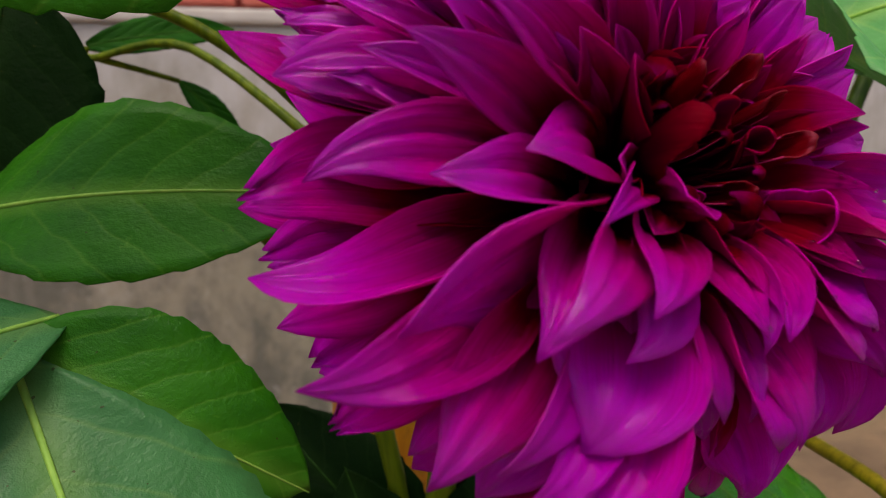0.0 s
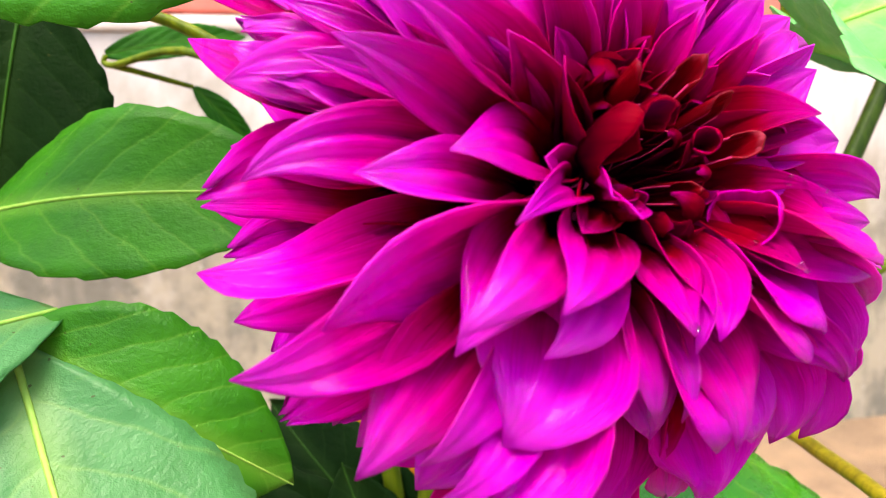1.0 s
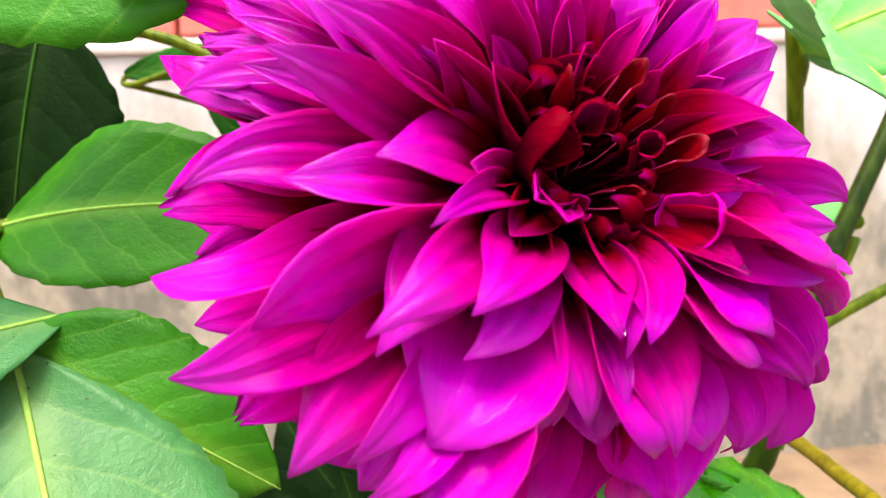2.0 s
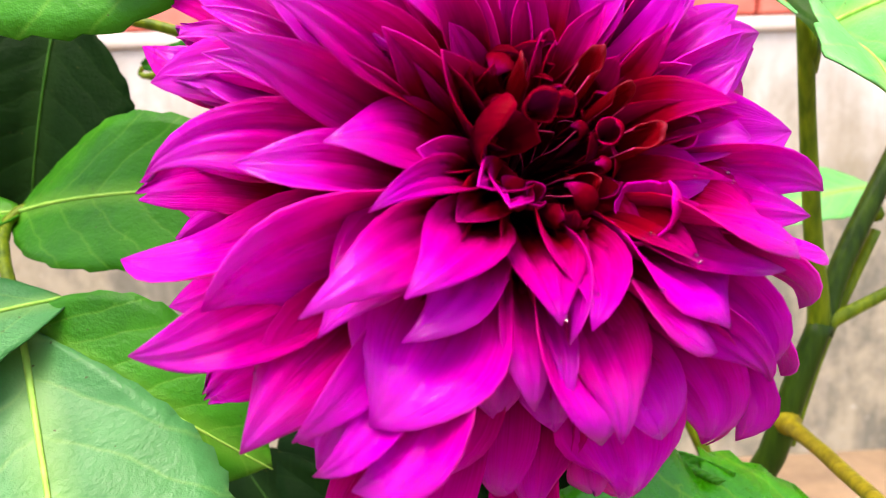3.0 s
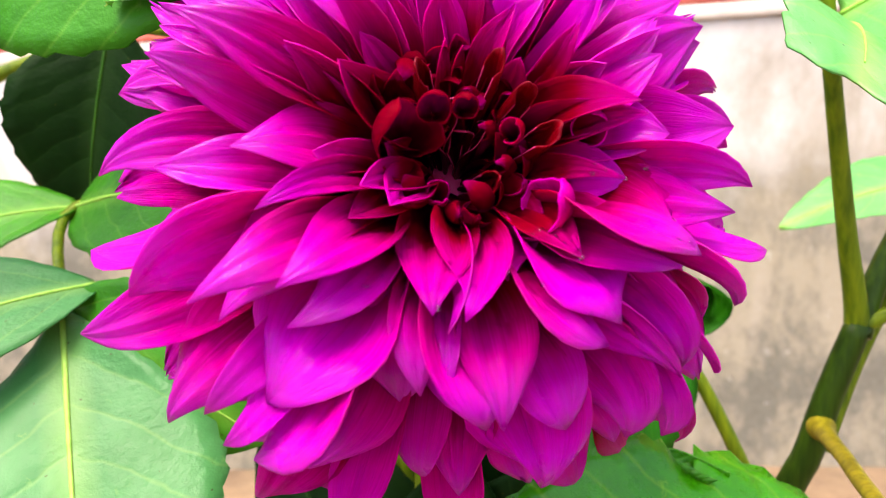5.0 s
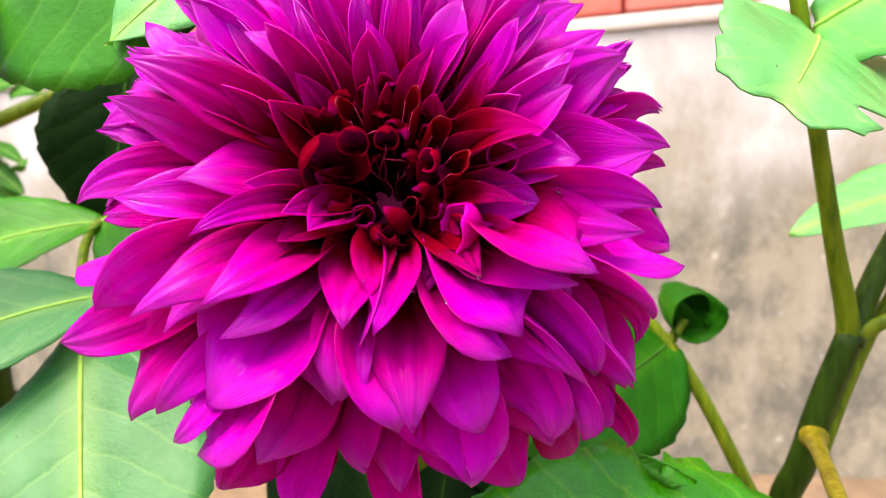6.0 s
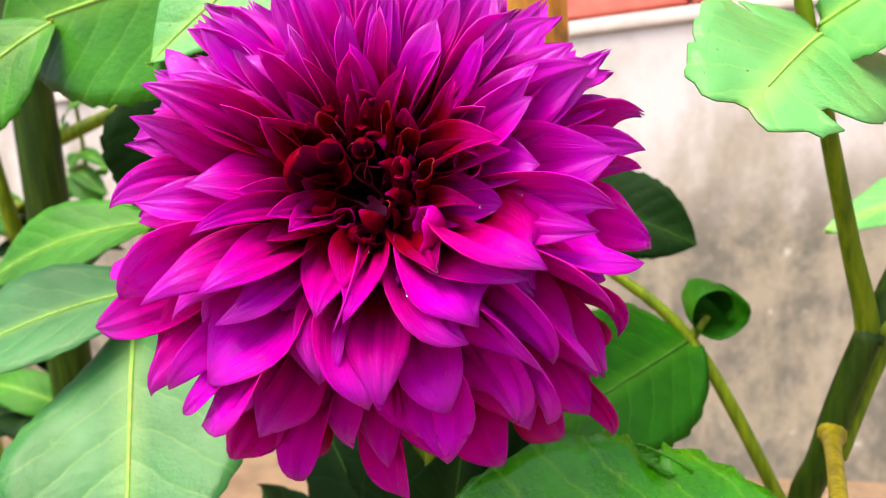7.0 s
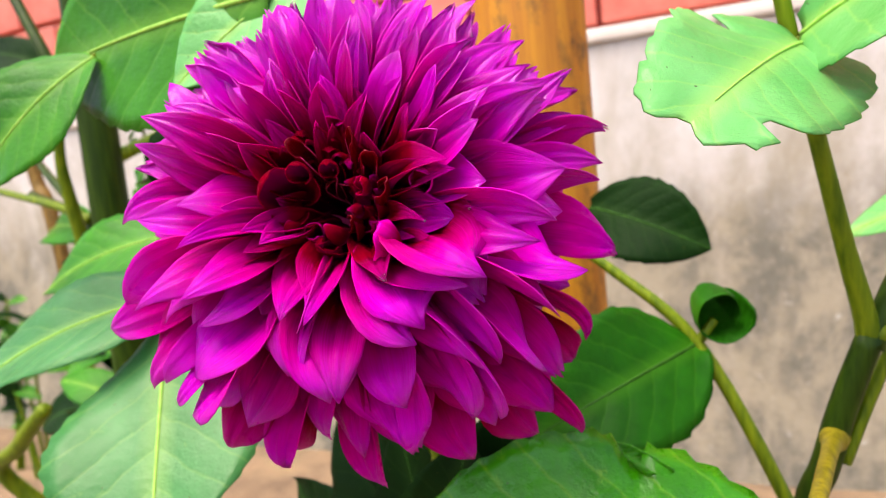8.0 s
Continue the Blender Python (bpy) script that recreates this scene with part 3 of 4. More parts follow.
OUTER = [
    (41, 66, 81, 14.4, 12, 8, 23, -13),
    (201, 66, 85, 29.5, -60, -6, 18, -1),
    (311, 66, 78, 25.0, 60, 0, 23, -16),
    (286, 66, 74, 16.8, -8, 18, 26, 13),
    (328, 70, 81, 13.2, -60, 8, 31, -15),
    (223, 68, 86, 10.2, -15, 14, 23, -18),
    (233, 68, 87, 20.2, 47, 23, 24, -50),
    (339, 69, 84, 27.3, -42, 34, 15, 27),
    (228, 70, 87, 10.2, 14, 18, 27, -32),
    (179, 71, 87, 15.0, -15, -14, 23, 50),
    (317, 75, 84, 16.0, -60, 9, 23, -8),
]
RIM = [
    (219, 75, 90, 20.0, 10, 4, 21, 23),
    (298, 77, 79, 26.4, 49, 7, 17, -24),
    (303, 77, 84, 19.0, 59, 9, 23, -33),
    (201, 77, 96, 16.7, -8, 22, 16, -50),
    (8, 80, 84, 11.5, 20, 4, 20, -16),
    (260, 85, 74, 16.2, 20, 6, 16, 24),
    (281, 82, 81, 27.7, 33, 6, 17, 5),
    (5, 82, 82, 11.7, 57, 2, 12, -8),
    (187, 84, 91, 21.2, 35, 17, 12, -50),
    (18, 88, 91, 11.4, 53, 0, 16, -19),
    (249, 92, 87, 13.3, -9, 8, 15, 6),
]
LOWEST = [
    (150, 92, 99, 15.1, -11, 11, 8, -50),
    (234, 93, 92, 16.4, -26, 16, 11, -41),
    (351, 96, 87, 20.2, -8, 0, 18, -32),
    (330, 101, 85, 11.0, 60, -4, 21, -50),
    (268, 106, 92, 15.8, 22, 6, 11, 10),
    (136, 104, 123, 10.8, -35, 5, 9, -7),
    (313, 106, 104, 8.0, 39, 3, 5, -20),
]
# petals seen in part between those above: azimuth, polar angle, reach and width
BETWEEN = [
    (17, 44, 70, 14), (216, 32, 59, 10), (3, 65, 76, 20), (124, 64, 84, 14), (132, 59, 84, 16), (37, 78, 81, 16), (120, 68, 83, 12),
    (136, 88, 92, 16), (193, 95, 83, 14), (209, 93, 85, 16), (245, 104, 88, 16), (281, 90, 80, 18), (325, 112, 90, 12), (300, 92, 82, 18),
    (312, 96, 90, 17), (319, 88, 84, 15), (291, 101, 84, 18), (268, 90, 76, 18), (240, 80, 80, 17), (306, 110, 96, 16),
]

dahlia = tagged(new("dahlia_plant"), "dahlia in full bloom with one large magenta double flower", "flower")
bm = bmesh.new()
bmesh.ops.create_uvsphere(bm, u_segments=20, v_segments=12, radius=0.019)
for v in bm.verts:
    v.co.z = v.co.z * 1.15 - 0.003
# the core wears the same maroon with painted shade
flower = part("flower_head", bm, SHADED_YOUNG_PETAL, dahlia, "magenta double dahlia head with pointed petals")
flower.matrix_world = frame_of_flower
rng = random.Random(7)
tips = []
for whorl in (INNER, MIDDLE, BROAD, OUTER, RIM, LOWEST):
    for azimuth, polar, reach, width, twist, root, end, lean in whorl:
        tips.append(ray_direction(azimuth, polar))
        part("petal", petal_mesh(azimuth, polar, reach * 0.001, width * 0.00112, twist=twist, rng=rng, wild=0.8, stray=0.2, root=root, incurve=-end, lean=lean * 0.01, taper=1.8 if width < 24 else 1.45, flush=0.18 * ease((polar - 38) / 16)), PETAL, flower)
for azimuth, polar, reach, width in BETWEEN:
    tips.append(ray_direction(azimuth, polar))
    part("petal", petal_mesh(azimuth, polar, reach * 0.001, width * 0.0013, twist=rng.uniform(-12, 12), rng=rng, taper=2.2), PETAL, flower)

for azimuth, polar, reach, radius, seam in ROLLED:
    tips.append(ray_direction(azimuth, polar))
    part("rolled_petal", rolled_mesh(azimuth, polar, reach * 0.001, radius * 0.001, seam, rng=rng), PETAL if radius > 5 else SHADED_YOUNG_PETAL, flower)

# petals that fill the whorls between and behind the ones above
for k in range(900):
    polar = math.degrees(math.acos(1 - (k + 0.5) / 900 * 1.62))
    azimuth = (k * 137.508) % 360
    d = ray_direction(azimuth, polar)
    near = min(d.angle(t) for t in tips)
    crown = 25 < azimuth < 165 and 15 < polar < 88
    if near < radians((6.4 if polar < 30 else 6.6 if polar < 50 else 5.8) if crown else 10.5 if polar < 45 else 10.5 if 195 < azimuth < 345 else 11.0) or polar < (19 if crown else 20):
        continue
    if 190 < azimuth < 290 and polar < 36:
        continue
    tips.append(d)
    full = 85 + (2 if crown else 7) * math.cos(radians(azimuth - 150)) + (5 if crown else 0)
    reach = (50 + (full - 50) * ease(polar / 80)) * (rng.uniform(0.95, 1.0) if crown else rng.uniform(0.74, 0.82) if 235 < azimuth < 282 and polar > 50 else rng.uniform(0.86, 0.94)) * 0.001
    if crown:
        wide = (4.8 + 7.2 * ease(polar / 70)) * rng.uniform(0.75, 1.25)
        calm = 0.5 if polar > 50 else 1.0
        mesh = petal_mesh(azimuth + rng.uniform(-4, 4), polar + rng.uniform(-4, 4), reach * rng.uniform(0.93, 1.03), wide * 0.001, twist=rng.uniform(-45, 45) * calm, rng=rng, wild=1.8, taper=rng.uniform(2.6, 4.6), lean=rng.uniform(-0.45, 0.45) * calm, incurve=rng.uniform(-25, 25), roll=rng.choice((0.0, 0.0, 0.2, 0.6)), flush=0.1)
    else:
        wide = (9 + 14 * ease(polar / 70)) * rng.uniform(0.85, 1.15)
        mesh = petal_mesh(azimuth, polar, reach, wide * 0.001, twist=rng.uniform(-26, 26), rng=rng, wild=1.4, lean=rng.uniform(-0.14, 0.14), taper=rng.uniform(2.2, 3.2))
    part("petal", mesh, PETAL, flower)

# young petals closed into hooded bowls beside the pit
for azimuth, polar, reach, radius, opening, hood, rim, over, deep, tone in (
        (200, 12, 53, 9.2, (0.35, -0.25, 0.88), (-1.0, 0.6, 0.1), 64, 54, 1.7, 0.48), (170, 7, 56, 3.6, (0.0, -0.6, 0.8), (0.1, 1.0, 0.3), 80, 40, 2.6, 0.52), (307, 25, 54, 7.6, (-0.6, 0.35, 0.7), (1.0, -0.3, 0.0), 76, 40, 1.5, 0.74),
        (243, 18, 45, 2.9, (0.1, 0.15, 1.0), (-1.0, 0.2, 0.0), 105, 20, 2.5, 0.6), (80, 5, 50, 2.9, (0.1, -0.5, 0.8), (0.0, 1.0, 0.0), 95, 50, 2.0, 0.5),
        (352, 12, 50, 2.8, (-0.5, -0.1, 0.8), (1.0, 0.2, 0.0), 95, 40, 2.0, 0.52), (357, 30, 56, 4.0, (-0.4, -0.3, 0.85), (0.6, 0.8, 0.0), 80, 50, 2.4, 0.8)):
    # a low tone paints shade into the inside of each bowl
    part("rolled_petal", bowl_mesh(azimuth, polar, reach * 0.001, radius * 0.001, opening, hood, rim, over, deep, tone, rng), PETAL, flower)
for azimuth, polar, reach, width, roll, incurve, twist in ((228, 26, 61, 13, 0.4, -10, 5), (212, 27, 62, 12, 0.4, -5, -10)):
    part("petal", petal_mesh(azimuth, polar, reach * 0.001, width * 0.001, roll=roll, twist=twist, rng=rng, wild=0.7, incurve=incurve, taper=2.6, tone=0.74), PETAL, flower)

# hooded young florets of the heart, round a dark open pit
for k in range(95):
    polar, azimuth = 2.0 + 2.2 * math.sqrt(k), (k * 137.508) % 360
    pit = 175 < azimuth < 300
    if ray_direction(azimuth, polar).angle(ray_direction(285, 6)) < radians(8.5):
        continue
    if ray_direction(azimuth, polar).angle(ray_direction(192, 14)) < radians(11.5):
        continue
    if (pit and 3 < polar < 20) or (polar > 18 and (azimuth < 60 or azimuth > 300)):
        continue
    reach = rng.uniform(0.036, 0.044) + 0.0006 * polar
    if rng.random() < 0.7:
        # low tones paint the pit's shade into these florets
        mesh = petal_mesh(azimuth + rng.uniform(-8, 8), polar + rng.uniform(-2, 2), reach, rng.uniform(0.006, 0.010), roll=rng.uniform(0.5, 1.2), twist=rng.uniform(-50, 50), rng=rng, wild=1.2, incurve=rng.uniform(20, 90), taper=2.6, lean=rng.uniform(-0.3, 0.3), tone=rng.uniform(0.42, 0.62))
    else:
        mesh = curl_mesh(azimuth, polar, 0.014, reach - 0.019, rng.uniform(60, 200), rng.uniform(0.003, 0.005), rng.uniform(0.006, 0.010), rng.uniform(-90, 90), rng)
    part("young_petal", mesh, SHADED_YOUNG_PETAL if polar < 9 else PETAL, flower)

# dew on a few of the front petals
bm = bmesh.new()
bmesh.ops.create_uvsphere(bm, u_segments=10, v_segments=6, radius=1.0)
for v in bm.verts:
    v.co.z *= 0.6
first_drop = part("dew_drop", bm, DEW, flower, "clear dew drop")
first_drop.scale = (0.0005,) * 3
wet = [p for p in flower.children if p.name.startswith("petal")]
drops = 0
for azimuth, polar in ((306, 28), (254, 36), (263, 38), (325, 47), (299, 32), (331, 31), (301, 47), (226, 48)):
    aim = ray_direction(azimuth, polar)
    petal = min(wet, key=lambda p: (p.data.vertices[-1].co.normalized() - aim).length)
    faces = [f for f in petal.data.polygons if f.center.length > 0.052 and f.normal.z > 0.1]
    for f in rng.sample(faces, min(6, len(faces))):
        drop = first_drop if drops == 0 else new("dew_drop", first_drop.data)
        drops += 1
        drop.parent = flower
        tagged(drop, "clear dew drop")
        drop.matrix_basis = Matrix.LocRotScale(f.center + f.normal * 0.00012, f.normal.to_track_quat("Z", "Y"), Vector((1, 1, 1)) * rng.uniform(0.00025, 0.00065))

back = HEAD - AXIS * 0.018
part("stalk", tube([back + AXIS * 0.01, back - AXIS * 0.02, (0.01, 0.25, 0.52), (0.0, 0.27, 0.35), (0.01, 0.28, -0.13)], [0.007, 0.0055, 0.0055, 0.0065, 0.008], 12), STEM, dahlia)

# leaves of the same plant, at the side of the flower
NODE = Vector((-0.121, 0.201, 0.553))
NODE_UP = Vector((-0.160, 0.250, 0.588))
part("stalk", tube([(0.0, 0.272, 0.30), (-0.02, 0.275, 0.50), (-0.08, 0.275, 0.588), NODE_UP, NODE], [0.0045, 0.004, 0.003, 0.0026, 0.002], 10), STEM, dahlia)
leaf(dahlia, NODE, (-0.058, 0.136, 0.462), (0.52, -0.72, 0.44), 0.1, PALE_LEAF, label="broad pale green leaf with toothed margin", fold=0.1, droop=0.015, teeth=14, seed=3, shoulder=1.5, widest=0.6)
leaf(dahlia, NODE, (-0.040, 0.212, 0.500), (0.3, -0.85, 0.4), 0.060, LEAF, fold=0.1, droop=0.1, teeth=11, seed=4)
leaf(dahlia, NODE + Vector((0.012, 0.006, 0.008)), (-0.205, 0.125, 0.515), (0.15, -0.6, 0.8), 0.062, PALE_LEAF, fold=0.1, droop=0.1, teeth=12, seed=5)
leaf(dahlia, NODE_UP, (-0.026, 0.238, 0.592), (0.1, -0.85, 0.5), 0.066, LEAF, fold=0.12, droop=0.08, seed=6)
leaf(dahlia, NODE_UP, (-0.255, 0.20, 0.558), (0.3, -0.6, 0.75), 0.055, LEAF, fold=0.12, droop=0.1, seed=7)
leaf(dahlia, (-0.150, 0.274, 0.672), (-0.170, 0.266, 0.572), (0.35, -0.9, 0.15), 0.078, SHADED_LEAF, fold=0.2, droop=0.06, seed=17)
part("stalk", tube([(-0.02, 0.275, 0.50), (-0.03, 0.28, 0.60), (-0.085, 0.28, 0.655), (-0.150, 0.274, 0.672)], [0.004, 0.003, 0.0025, 0.002], 8), STEM, dahlia)
leaf(dahlia, (-0.150, 0.332, 0.655), (-0.088, 0.350, 0.664), (0.3, -0.9, 0.3), 0.018, DEEP_LEAF, fold=0.2, droop=0.06, seed=61)
leaf(dahlia, (-0.114, 0.345, 0.640), (-0.086, 0.355, 0.606), (0.3, -0.9, 0.3), 0.014, DEEP_LEAF, fold=0.2, droop=0.06, seed=62)
part("stalk", tube([(-0.03, 0.28, 0.60), (-0.10, 0.32, 0.652), (-0.147, 0.331, 0.650), (-0.150, 0.332, 0.655)], [0.0025, 0.002, 0.0016, 0.0012], 8), STEM, dahlia)
part("stalk", tube([(-0.147, 0.331, 0.650), (-0.130, 0.338, 0.645), (-0.114, 0.345, 0.640)], [0.0016, 0.0014, 0.0012], 8), STEM, dahlia)
# leaves low down behind the flower, their shade painted into the green
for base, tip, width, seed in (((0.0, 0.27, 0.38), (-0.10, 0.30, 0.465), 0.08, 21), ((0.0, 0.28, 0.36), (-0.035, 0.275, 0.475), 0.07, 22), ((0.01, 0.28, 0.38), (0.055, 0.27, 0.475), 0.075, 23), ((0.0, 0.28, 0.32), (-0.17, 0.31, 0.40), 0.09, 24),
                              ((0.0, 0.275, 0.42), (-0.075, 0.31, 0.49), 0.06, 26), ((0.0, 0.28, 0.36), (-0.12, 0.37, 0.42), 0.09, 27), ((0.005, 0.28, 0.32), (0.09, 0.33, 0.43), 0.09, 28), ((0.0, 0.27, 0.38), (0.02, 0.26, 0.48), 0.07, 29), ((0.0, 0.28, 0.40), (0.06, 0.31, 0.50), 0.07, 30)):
    leaf(dahlia, base, tip, (0.2, -0.95, 0.15), width, SHADED_LEAF, fold=0.15, droop=0.1, seed=seed)

# more low leaves in the green with painted shade
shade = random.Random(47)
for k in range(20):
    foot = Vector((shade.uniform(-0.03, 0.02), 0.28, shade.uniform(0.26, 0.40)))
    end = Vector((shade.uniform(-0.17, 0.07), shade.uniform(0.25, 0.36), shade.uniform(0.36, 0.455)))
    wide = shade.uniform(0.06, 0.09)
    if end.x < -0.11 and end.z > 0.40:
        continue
    leaf(dahlia, foot, end, (0.2, -0.95, 0.2), wide, SHADED_LEAF, fold=0.15, droop=0.1, seed=170 + k)

# ---- plant on the other side ----
shrub = tagged(new("garden_plant"), "green branching garden plant with broad insect-bitten leaves", "plant")
FORK = Vector((0.184, 0.349, 0.518))
part("stem", tube([(0.12, 0.36, -0.13), (0.148, 0.352, 0.36), (0.166, 0.347, 0.46), FORK], [0.0085, 0.0072, 0.0066, 0.0058], 14), DARK_STEM, shrub, "thick dark green stem")
part("stem", tube([(0.1788, 0.3483, 0.500), FORK + Vector((-0.001, 0, 0.001)), (0.176, 0.34, 0.56), (0.168, 0.328, 0.61), (0.160, 0.314, 0.66), (0.150, 0.31, 0.74)], [0.0044, 0.0053, 0.0041, 0.0036, 0.0033, 0.003], 12), STEM, shrub)
part("stem", tube([FORK - Vector((0, 0, 0.006)), (0.196, 0.36, 0.545), (0.235, 0.38, 0.62), (0.275, 0.395, 0.71), (0.30, 0.40, 0.80)], [0.0055, 0.0052, 0.0046, 0.004, 0.0035], 12), DARK_STEM, shrub)
part("stem_node", tube([(0.1655, 0.3225, 0.634), (0.1645, 0.319, 0.642), (0.1635, 0.317, 0.650)], [0.0035, 0.0046, 0.0034], 12), STEM, shrub)
LEAF_FOOT = Vector((0.166, 0.312, 0.646))
leaf(shrub, LEAF_FOOT, (0.149, 0.205, 0.6165), (0.58, -0.28, 0.76), 0.072, MINT_LEAF, label="pale green leaf with insect bites in its margin", fold=0.08, droop=0.05, teeth=10, widest=0.36, cut=0.80, shoulder=0.5, bites=((1, 0.3, 0.06, 0.4), (-1, 0.86, 0.06, 0.4), (1, 0.62, 0.03, 0.12), (-1, 0.4, 0.02, 0.08), (1, 0.86, 0.015, 0.1)), seed=8)
leaf(shrub, (0.166, 0.315, 0.650), (0.262, 0.262, 0.668), (-0.1, -0.75, 0.65), 0.088, MINT_LEAF, fold=0.1, droop=0.08, seed=9)
leaf(shrub, (0.27, 0.50, 0.572), (0.165, 0.46, 0.548), (0, -0.6, 0.8), 0.05, MINT_LEAF, fold=0.1, droop=0.08, seed=10)
part("stem", tube([FORK + Vector((0.03, 0.02, 0.05)), (0.245, 0.45, 0.575), (0.27, 0.50, 0.572)], [0.004, 0.003, 0.002], 8), STEM, shrub)

thin = tagged(new("young_dahlia_shoot"), "slender green dahlia shoot with dark leaves", "plant")
KNOT = Vector((0.103, 0.366, 0.504))
part("stem", tube([(0.22, 0.37, -0.13), (0.165, 0.368, 0.36), (0.143, 0.366, 0.424), KNOT, (0.058, 0.37, 0.542), (0.03, 0.372, 0.56)], [0.0045, 0.004, 0.0038, 0.0035, 0.003, 0.0025], 10), STEM, thin)
leaf(thin, KNOT, (0.045, 0.28, 0.475), (0.3, -0.8, 0.35), 0.075, DEEP_LEAF, label="dark green leaf with pale veins", fold=0.12, droop=0.1, teeth=8, seed=11)
leaf(thin, (0.02, 0.43, 0.575), (0.098, 0.425, 0.546), (0.1, -0.85, 0.45), 0.06, SHADED_LEAF, fold=0.15, droop=0.1, seed=12)
curl_axis = Vector((0.50, -0.78, -0.30)).normalized()
part("curled_leaf", roll_mesh(KNOT + Vector((0.006, 0.012, 0.020)), curl_axis, 0.032, 0.0145, 420, 160), DEEP_LEAF, thin, "dark green leaf curled into a tube")
part("leaf_stalk", tube([KNOT, KNOT + Vector((0.004, 0.002, 0.006)), KNOT + Vector((0.008, 0.006, 0.012))], [0.003, 0.0028, 0.0022], 8), STEM, thin)
leaf(dahlia, (0.170, 0.262, 0.440), (0.030, 0.19, 0.462), (0.1, -0.62, 0.78), 0.1, GLOSSY_LEAF, label="broad glossy green leaf with torn margin", fold=0.12, droop=0.14, teeth=13, depth=0.10, wave=0.14, bites=((1, 0.42, 0.045, 0.30), (1, 0.75, 0.02, 0.1), (1, 0.6, 0.015, 0.08)), seed=14)
part("curled_margin", roll_mesh(Vector((0.1085, 0.250, 0.489)), Vector((0.9, -0.1, -0.35)), 0.024, 0.0045, 230, 150), GLOSSY_LEAF, dahlia, "curled margin of a torn leaf")
part("stalk", tube([(0.005, 0.275, 0.25), (0.09, 0.30, 0.34), (0.170, 0.262, 0.440)], [0.005, 0.004, 0.003], 8), STEM, dahlia)

# ---- plant further back on the near side of the red wall ----
back_plant = tagged(new("background_plant"), "leafy garden plant tied to a brown stake", "plant")
part("stem", tube([(-0.43, 0.345, -0.13), (-0.42, 0.34, 0.40), (-0.405, 0.335, 0.65), (-0.40, 0.335, 0.95)], [0.019, 0.018, 0.017, 0.015], 14), DARK_STEM, back_plant, "thick dark green main stem")
leaf(back_plant, (-0.022, 0.207, 0.693), (-0.178, 0.192, 0.686), (0.25, -0.95, 0.12), 0.102, LEAF, fold=0.1, droop=0.04, teeth=11, widest=0.36, wave=0.04, seed=15)
leaf(back_plant, (-0.135, 0.19, 0.685), (-0.185, 0.145, 0.62), (0.4, -0.75, 0.45), 0.06, LEAF, fold=0.1, droop=0.1, teeth=11, seed=16)
leaf(back_plant, (0.0, 0.235, 0.71), (-0.066, 0.184, 0.657), (0.35, -0.75, 0.5), 0.055, MINT_LEAF, fold=0.1, droop=0.06, teeth=11, seed=18)
part("stem", tube([(-0.405, 0.335, 0.646), (-0.373, 0.394, 0.676), (-0.32, 0.45, 0.715), (-0.20, 0.40, 0.76), (-0.10, 0.24, 0.74), (-0.022, 0.207, 0.693)], [0.0065, 0.0055, 0.0045, 0.0035, 0.003, 0.0025], 8), STEM, back_plant)
part("stem", tube([(-0.10, 0.24, 0.70), (-0.04, 0.25, 0.705), (0.0, 0.235, 0.71)], [0.003, 0.0025, 0.002], 8), STEM, back_plant)
part("stem", tube([(-0.20, 0.40, 0.76), (-0.17, 0.28, 0.73), (-0.135, 0.19, 0.685)], [0.004, 0.003, 0.002], 8), STEM, back_plant)
part("stem", tube([(-0.43, 0.345, 0.52), (-0.56, 0.40, 0.585), (-0.70, 0.40, 0.63)], [0.009, 0.007, 0.005], 10), DARK_STEM, back_plant)
part("stem", tube([(-0.425, 0.342, 0.55), (-0.50, 0.37, 0.56), (-0.62, 0.38, 0.585)], [0.006, 0.005, 0.004], 10), STEM, back_plant)
part("stem", tube([(-0.442, 0.335, 0.585), (-0.50, 0.35, 0.612), (-0.564, 0.36, 0.647), (-0.64, 0.38, 0.68)], [0.006, 0.005, 0.0045, 0.003], 8), DARK_STEM, back_plant)
part("stem", tube([(-0.442, 0.335, 0.596), (-0.494, 0.33, 0.613), (-0.581, 0.33, 0.629), (-0.64, 0.33, 0.64)], [0.005, 0.0045, 0.004, 0.004], 8), STEM, back_plant)
part("stem", tube([(-0.442, 0.325, 0.57), (-0.436, 0.315, 0.62), (-0.43, 0.31, 0.659), (-0.41, 0.31, 0.72)], [0.007, 0.006, 0.005, 0.004], 8), STEM, back_plant)
part("stem", tube([(-0.405, 0.335, 0.69), (-0.50, 0.37, 0.72), (-0.587, 0.40, 0.75), (-0.617, 0.40, 0.796), (-0.68, 0.40, 0.89)], [0.008, 0.008, 0.008, 0.007, 0.006], 8), DARK_STEM, back_plant)
leaf(back_plant, (-0.60, 0.40, 0.77), (-0.72, 0.38, 0.80), (0.2, -0.8, 0.5), 0.05, SHADED_LEAF, fold=0.15, droop=0.1, seed=31)
leaf(back_plant, (-0.60, 0.40, 0.765), (-0.70, 0.36, 0.735), (0.2, -0.8, 0.5), 0.05, SHADED_LEAF, fold=0.15, droop=0.1, seed=32)
part("stem", tube([(-0.43, 0.345, 0.22), (-0.53, 0.26, 0.352), (-0.469, 0.25, 0.402), (-0.405, 0.25, 0.445)], [0.009, 0.008, 0.0075, 0.006], 8), STEM, back_plant)
clutter = random.Random(41)
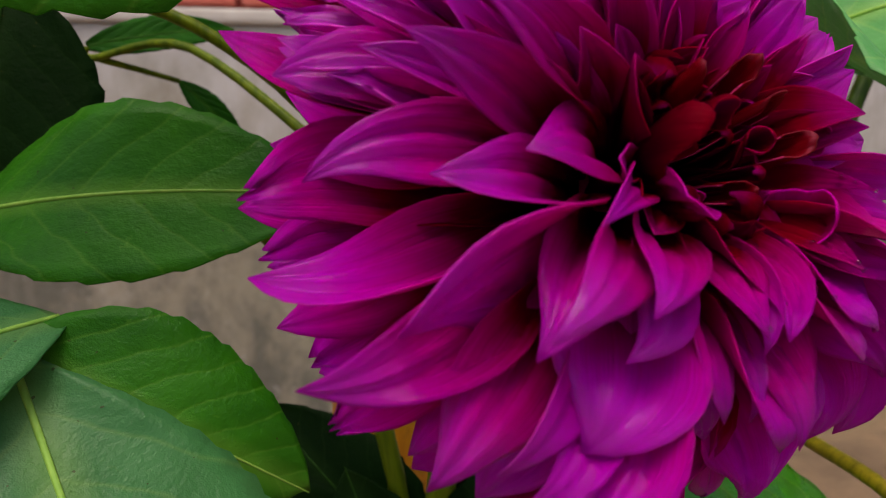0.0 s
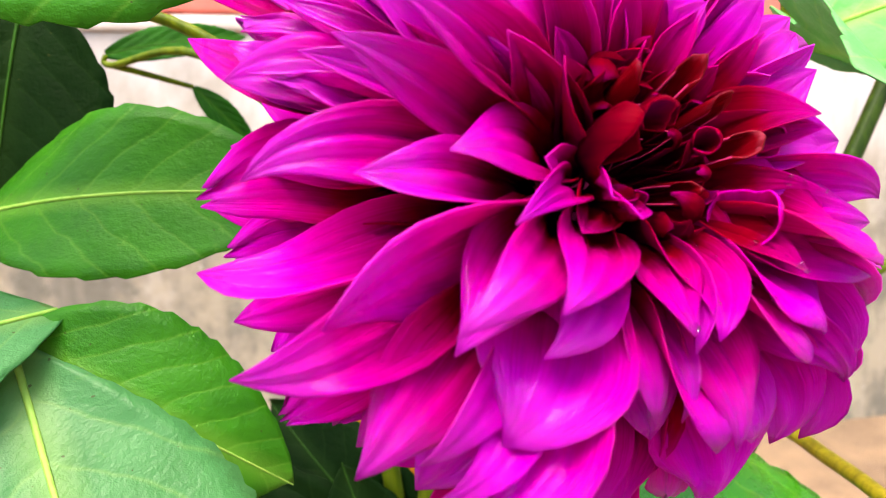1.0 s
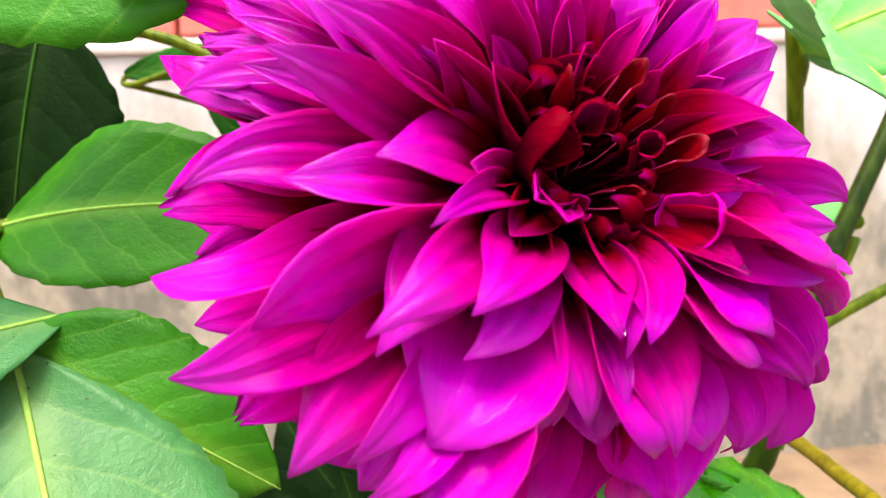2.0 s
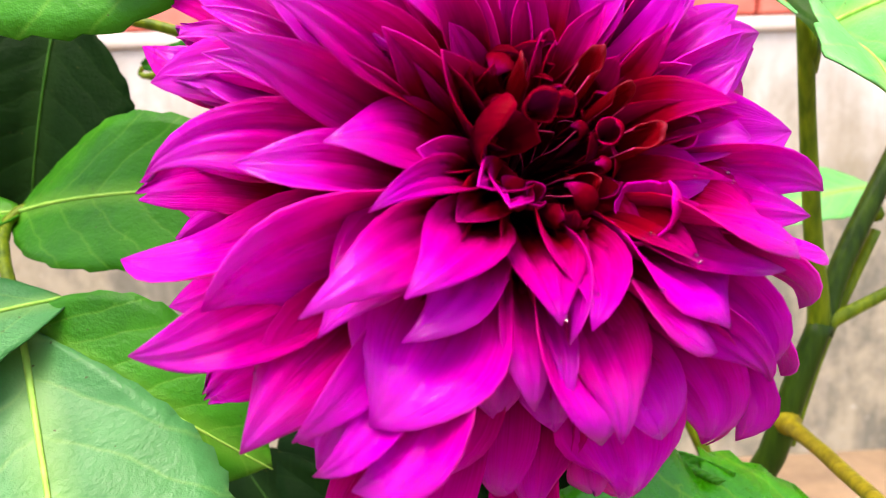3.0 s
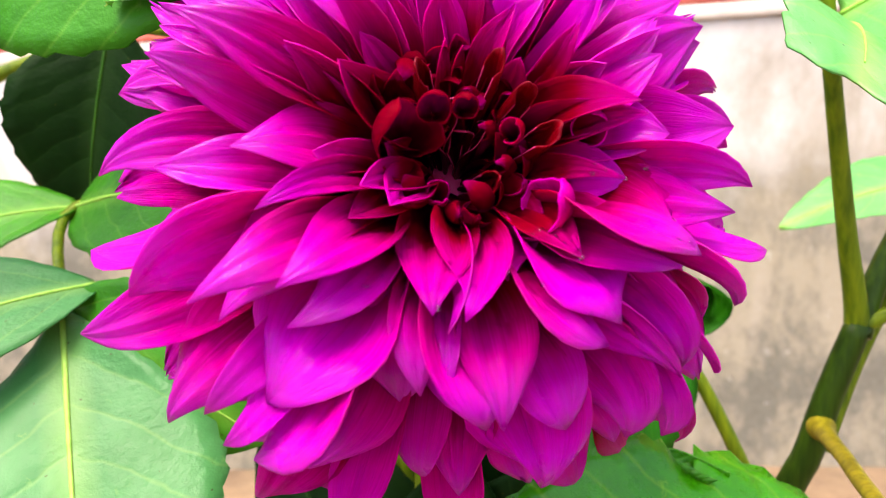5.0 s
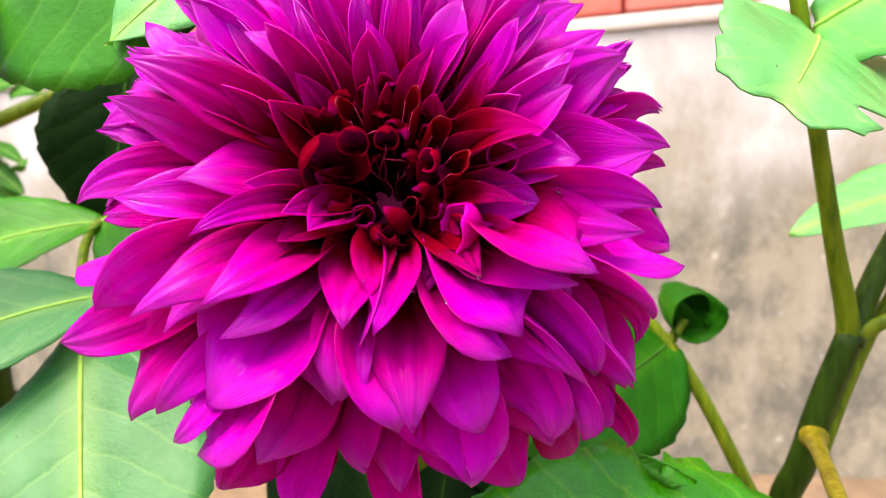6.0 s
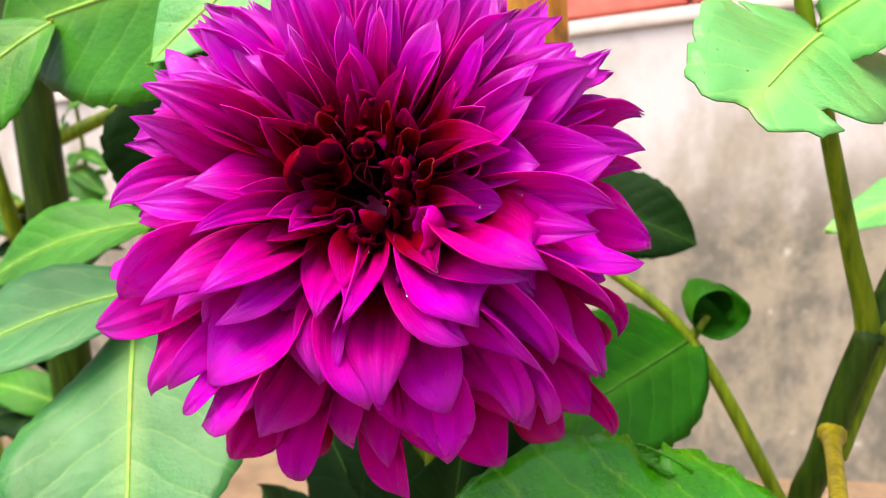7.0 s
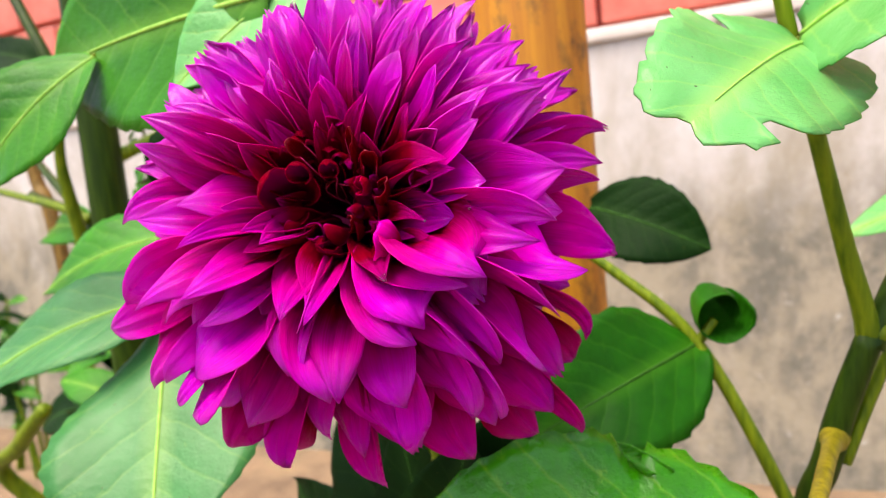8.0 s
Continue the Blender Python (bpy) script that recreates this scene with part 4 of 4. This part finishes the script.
for k in range(10):
    foot = Vector((-0.44 + clutter.uniform(-0.05, 0.03), 0.34, clutter.uniform(0.25, 0.44)))
    end = foot + Vector((clutter.uniform(-0.16, 0.10), clutter.uniform(-0.05, 0.08), clutter.uniform(-0.03, 0.06)))
    leaf(back_plant, foot, end, (0.3, -0.6, 0.75), clutter.uniform(0.03, 0.06), clutter.choice((SHADED_LEAF, SHADED_LEAF, LEAF)), fold=0.15, droop=0.15, seed=50 + k)
for k in range(14):
    foot = Vector((-0.44 + clutter.uniform(-0.03, 0.03), 0.345, clutter.uniform(0.42, 0.60)))
    end = foot + Vector((clutter.uniform(-0.20, -0.04), clutter.uniform(0.0, 0.12), clutter.uniform(-0.06, 0.05)))
    leaf(back_plant, foot, end, (0.3, -0.75, 0.55), clutter.uniform(0.035, 0.06), clutter.choice((SHADED_LEAF, LEAF)), fold=0.15, droop=0.15, seed=140 + k)
for k in range(9):
    foot = Vector((-0.60 + clutter.uniform(-0.05, 0.05), 0.50, clutter.uniform(0.56, 0.70)))
    end = foot + Vector((clutter.uniform(-0.09, 0.09), clutter.uniform(-0.03, 0.03), clutter.uniform(-0.03, 0.06)))
    leaf(back_plant, foot, end, (0.3, -0.6, 0.75), clutter.uniform(0.02, 0.035), LEAF, fold=0.15, droop=0.15, seed=70 + k)
part("stem", tube([(-0.43, 0.345, 0.40), (-0.52, 0.43, 0.52), (-0.60, 0.50, 0.60), (-0.60, 0.50, 0.72)], [0.005, 0.004, 0.003, 0.002], 8), STEM, back_plant)
bush = tagged(new("low_bush"), "low green bush in front of the grey wall", "bush")
hedge = random.Random(43)
for k in range(9):
    foot = Vector((-1.72 + hedge.uniform(-0.14, 0.14), 0.80 + hedge.uniform(-0.06, 0.06), -0.09))
    top = foot + Vector((hedge.uniform(-0.10, 0.10), hedge.uniform(-0.05, 0.05), hedge.uniform(0.33, 0.49)))
    part("stem", tube([foot - Vector((0, 0, 0.02)), (foot + top) / 2 + Vector((hedge.uniform(-0.02, 0.02), 0, 0)), top], [0.006, 0.005, 0.003], 8), STEM, bush)
    for n in range(5):
        base = foot.lerp(top, 0.35 + 0.16 * n)
        out = Vector((hedge.uniform(-1, 1), hedge.uniform(-1, 0.4), hedge.uniform(0.0, 0.7))).normalized()
        leaf(bush, base, base + out * hedge.uniform(0.06, 0.11), (0.2, -0.5, 0.85), hedge.uniform(0.03, 0.05), hedge.choice((LEAF, LEAF, SHADED_LEAF)), fold=0.15, droop=0.12, seed=90 + 5 * k + n, rib=False)
stake = part("garden_stake", tube([(-0.79, 0.50, -0.13), (-0.862, 0.50, 0.536), (-0.90, 0.50, 0.654), (-0.93, 0.50, 0.76)], [0.011, 0.011, 0.010, 0.010], 10), BROWN)
tagged(stake, "brown wooden stake leaning beside the plant", "stake")
# leaf stalks and a side shoot on the forked stem
part("stem", tube([(0.1688, 0.3505, 0.468), (0.1688, 0.3415, 0.4695), (0.1688, 0.334, 0.470), (0.1695, 0.315, 0.472), (0.1705, 0.288, 0.474), (0.1725, 0.225, 0.474), (0.172, 0.17, 0.44)], [0.0064, 0.0063, 0.0042, 0.0034, 0.0033, 0.003, 0.0025], 12), YELLOW_STEM, shrub, "yellowed leaf stalk of the forked stem")
part("stem", tube([FORK - Vector((0.002, 0, 0.003)), (0.204, 0.351, 0.527), (0.25, 0.355, 0.552)], [0.0042, 0.003, 0.0026], 10), STEM, shrub)
part("stem", tube([(0.172, 0.350, 0.455), (0.1889, 0.36, 0.503), (0.215, 0.37, 0.56)], [0.003, 0.003, 0.0025], 8), STEM, shrub)
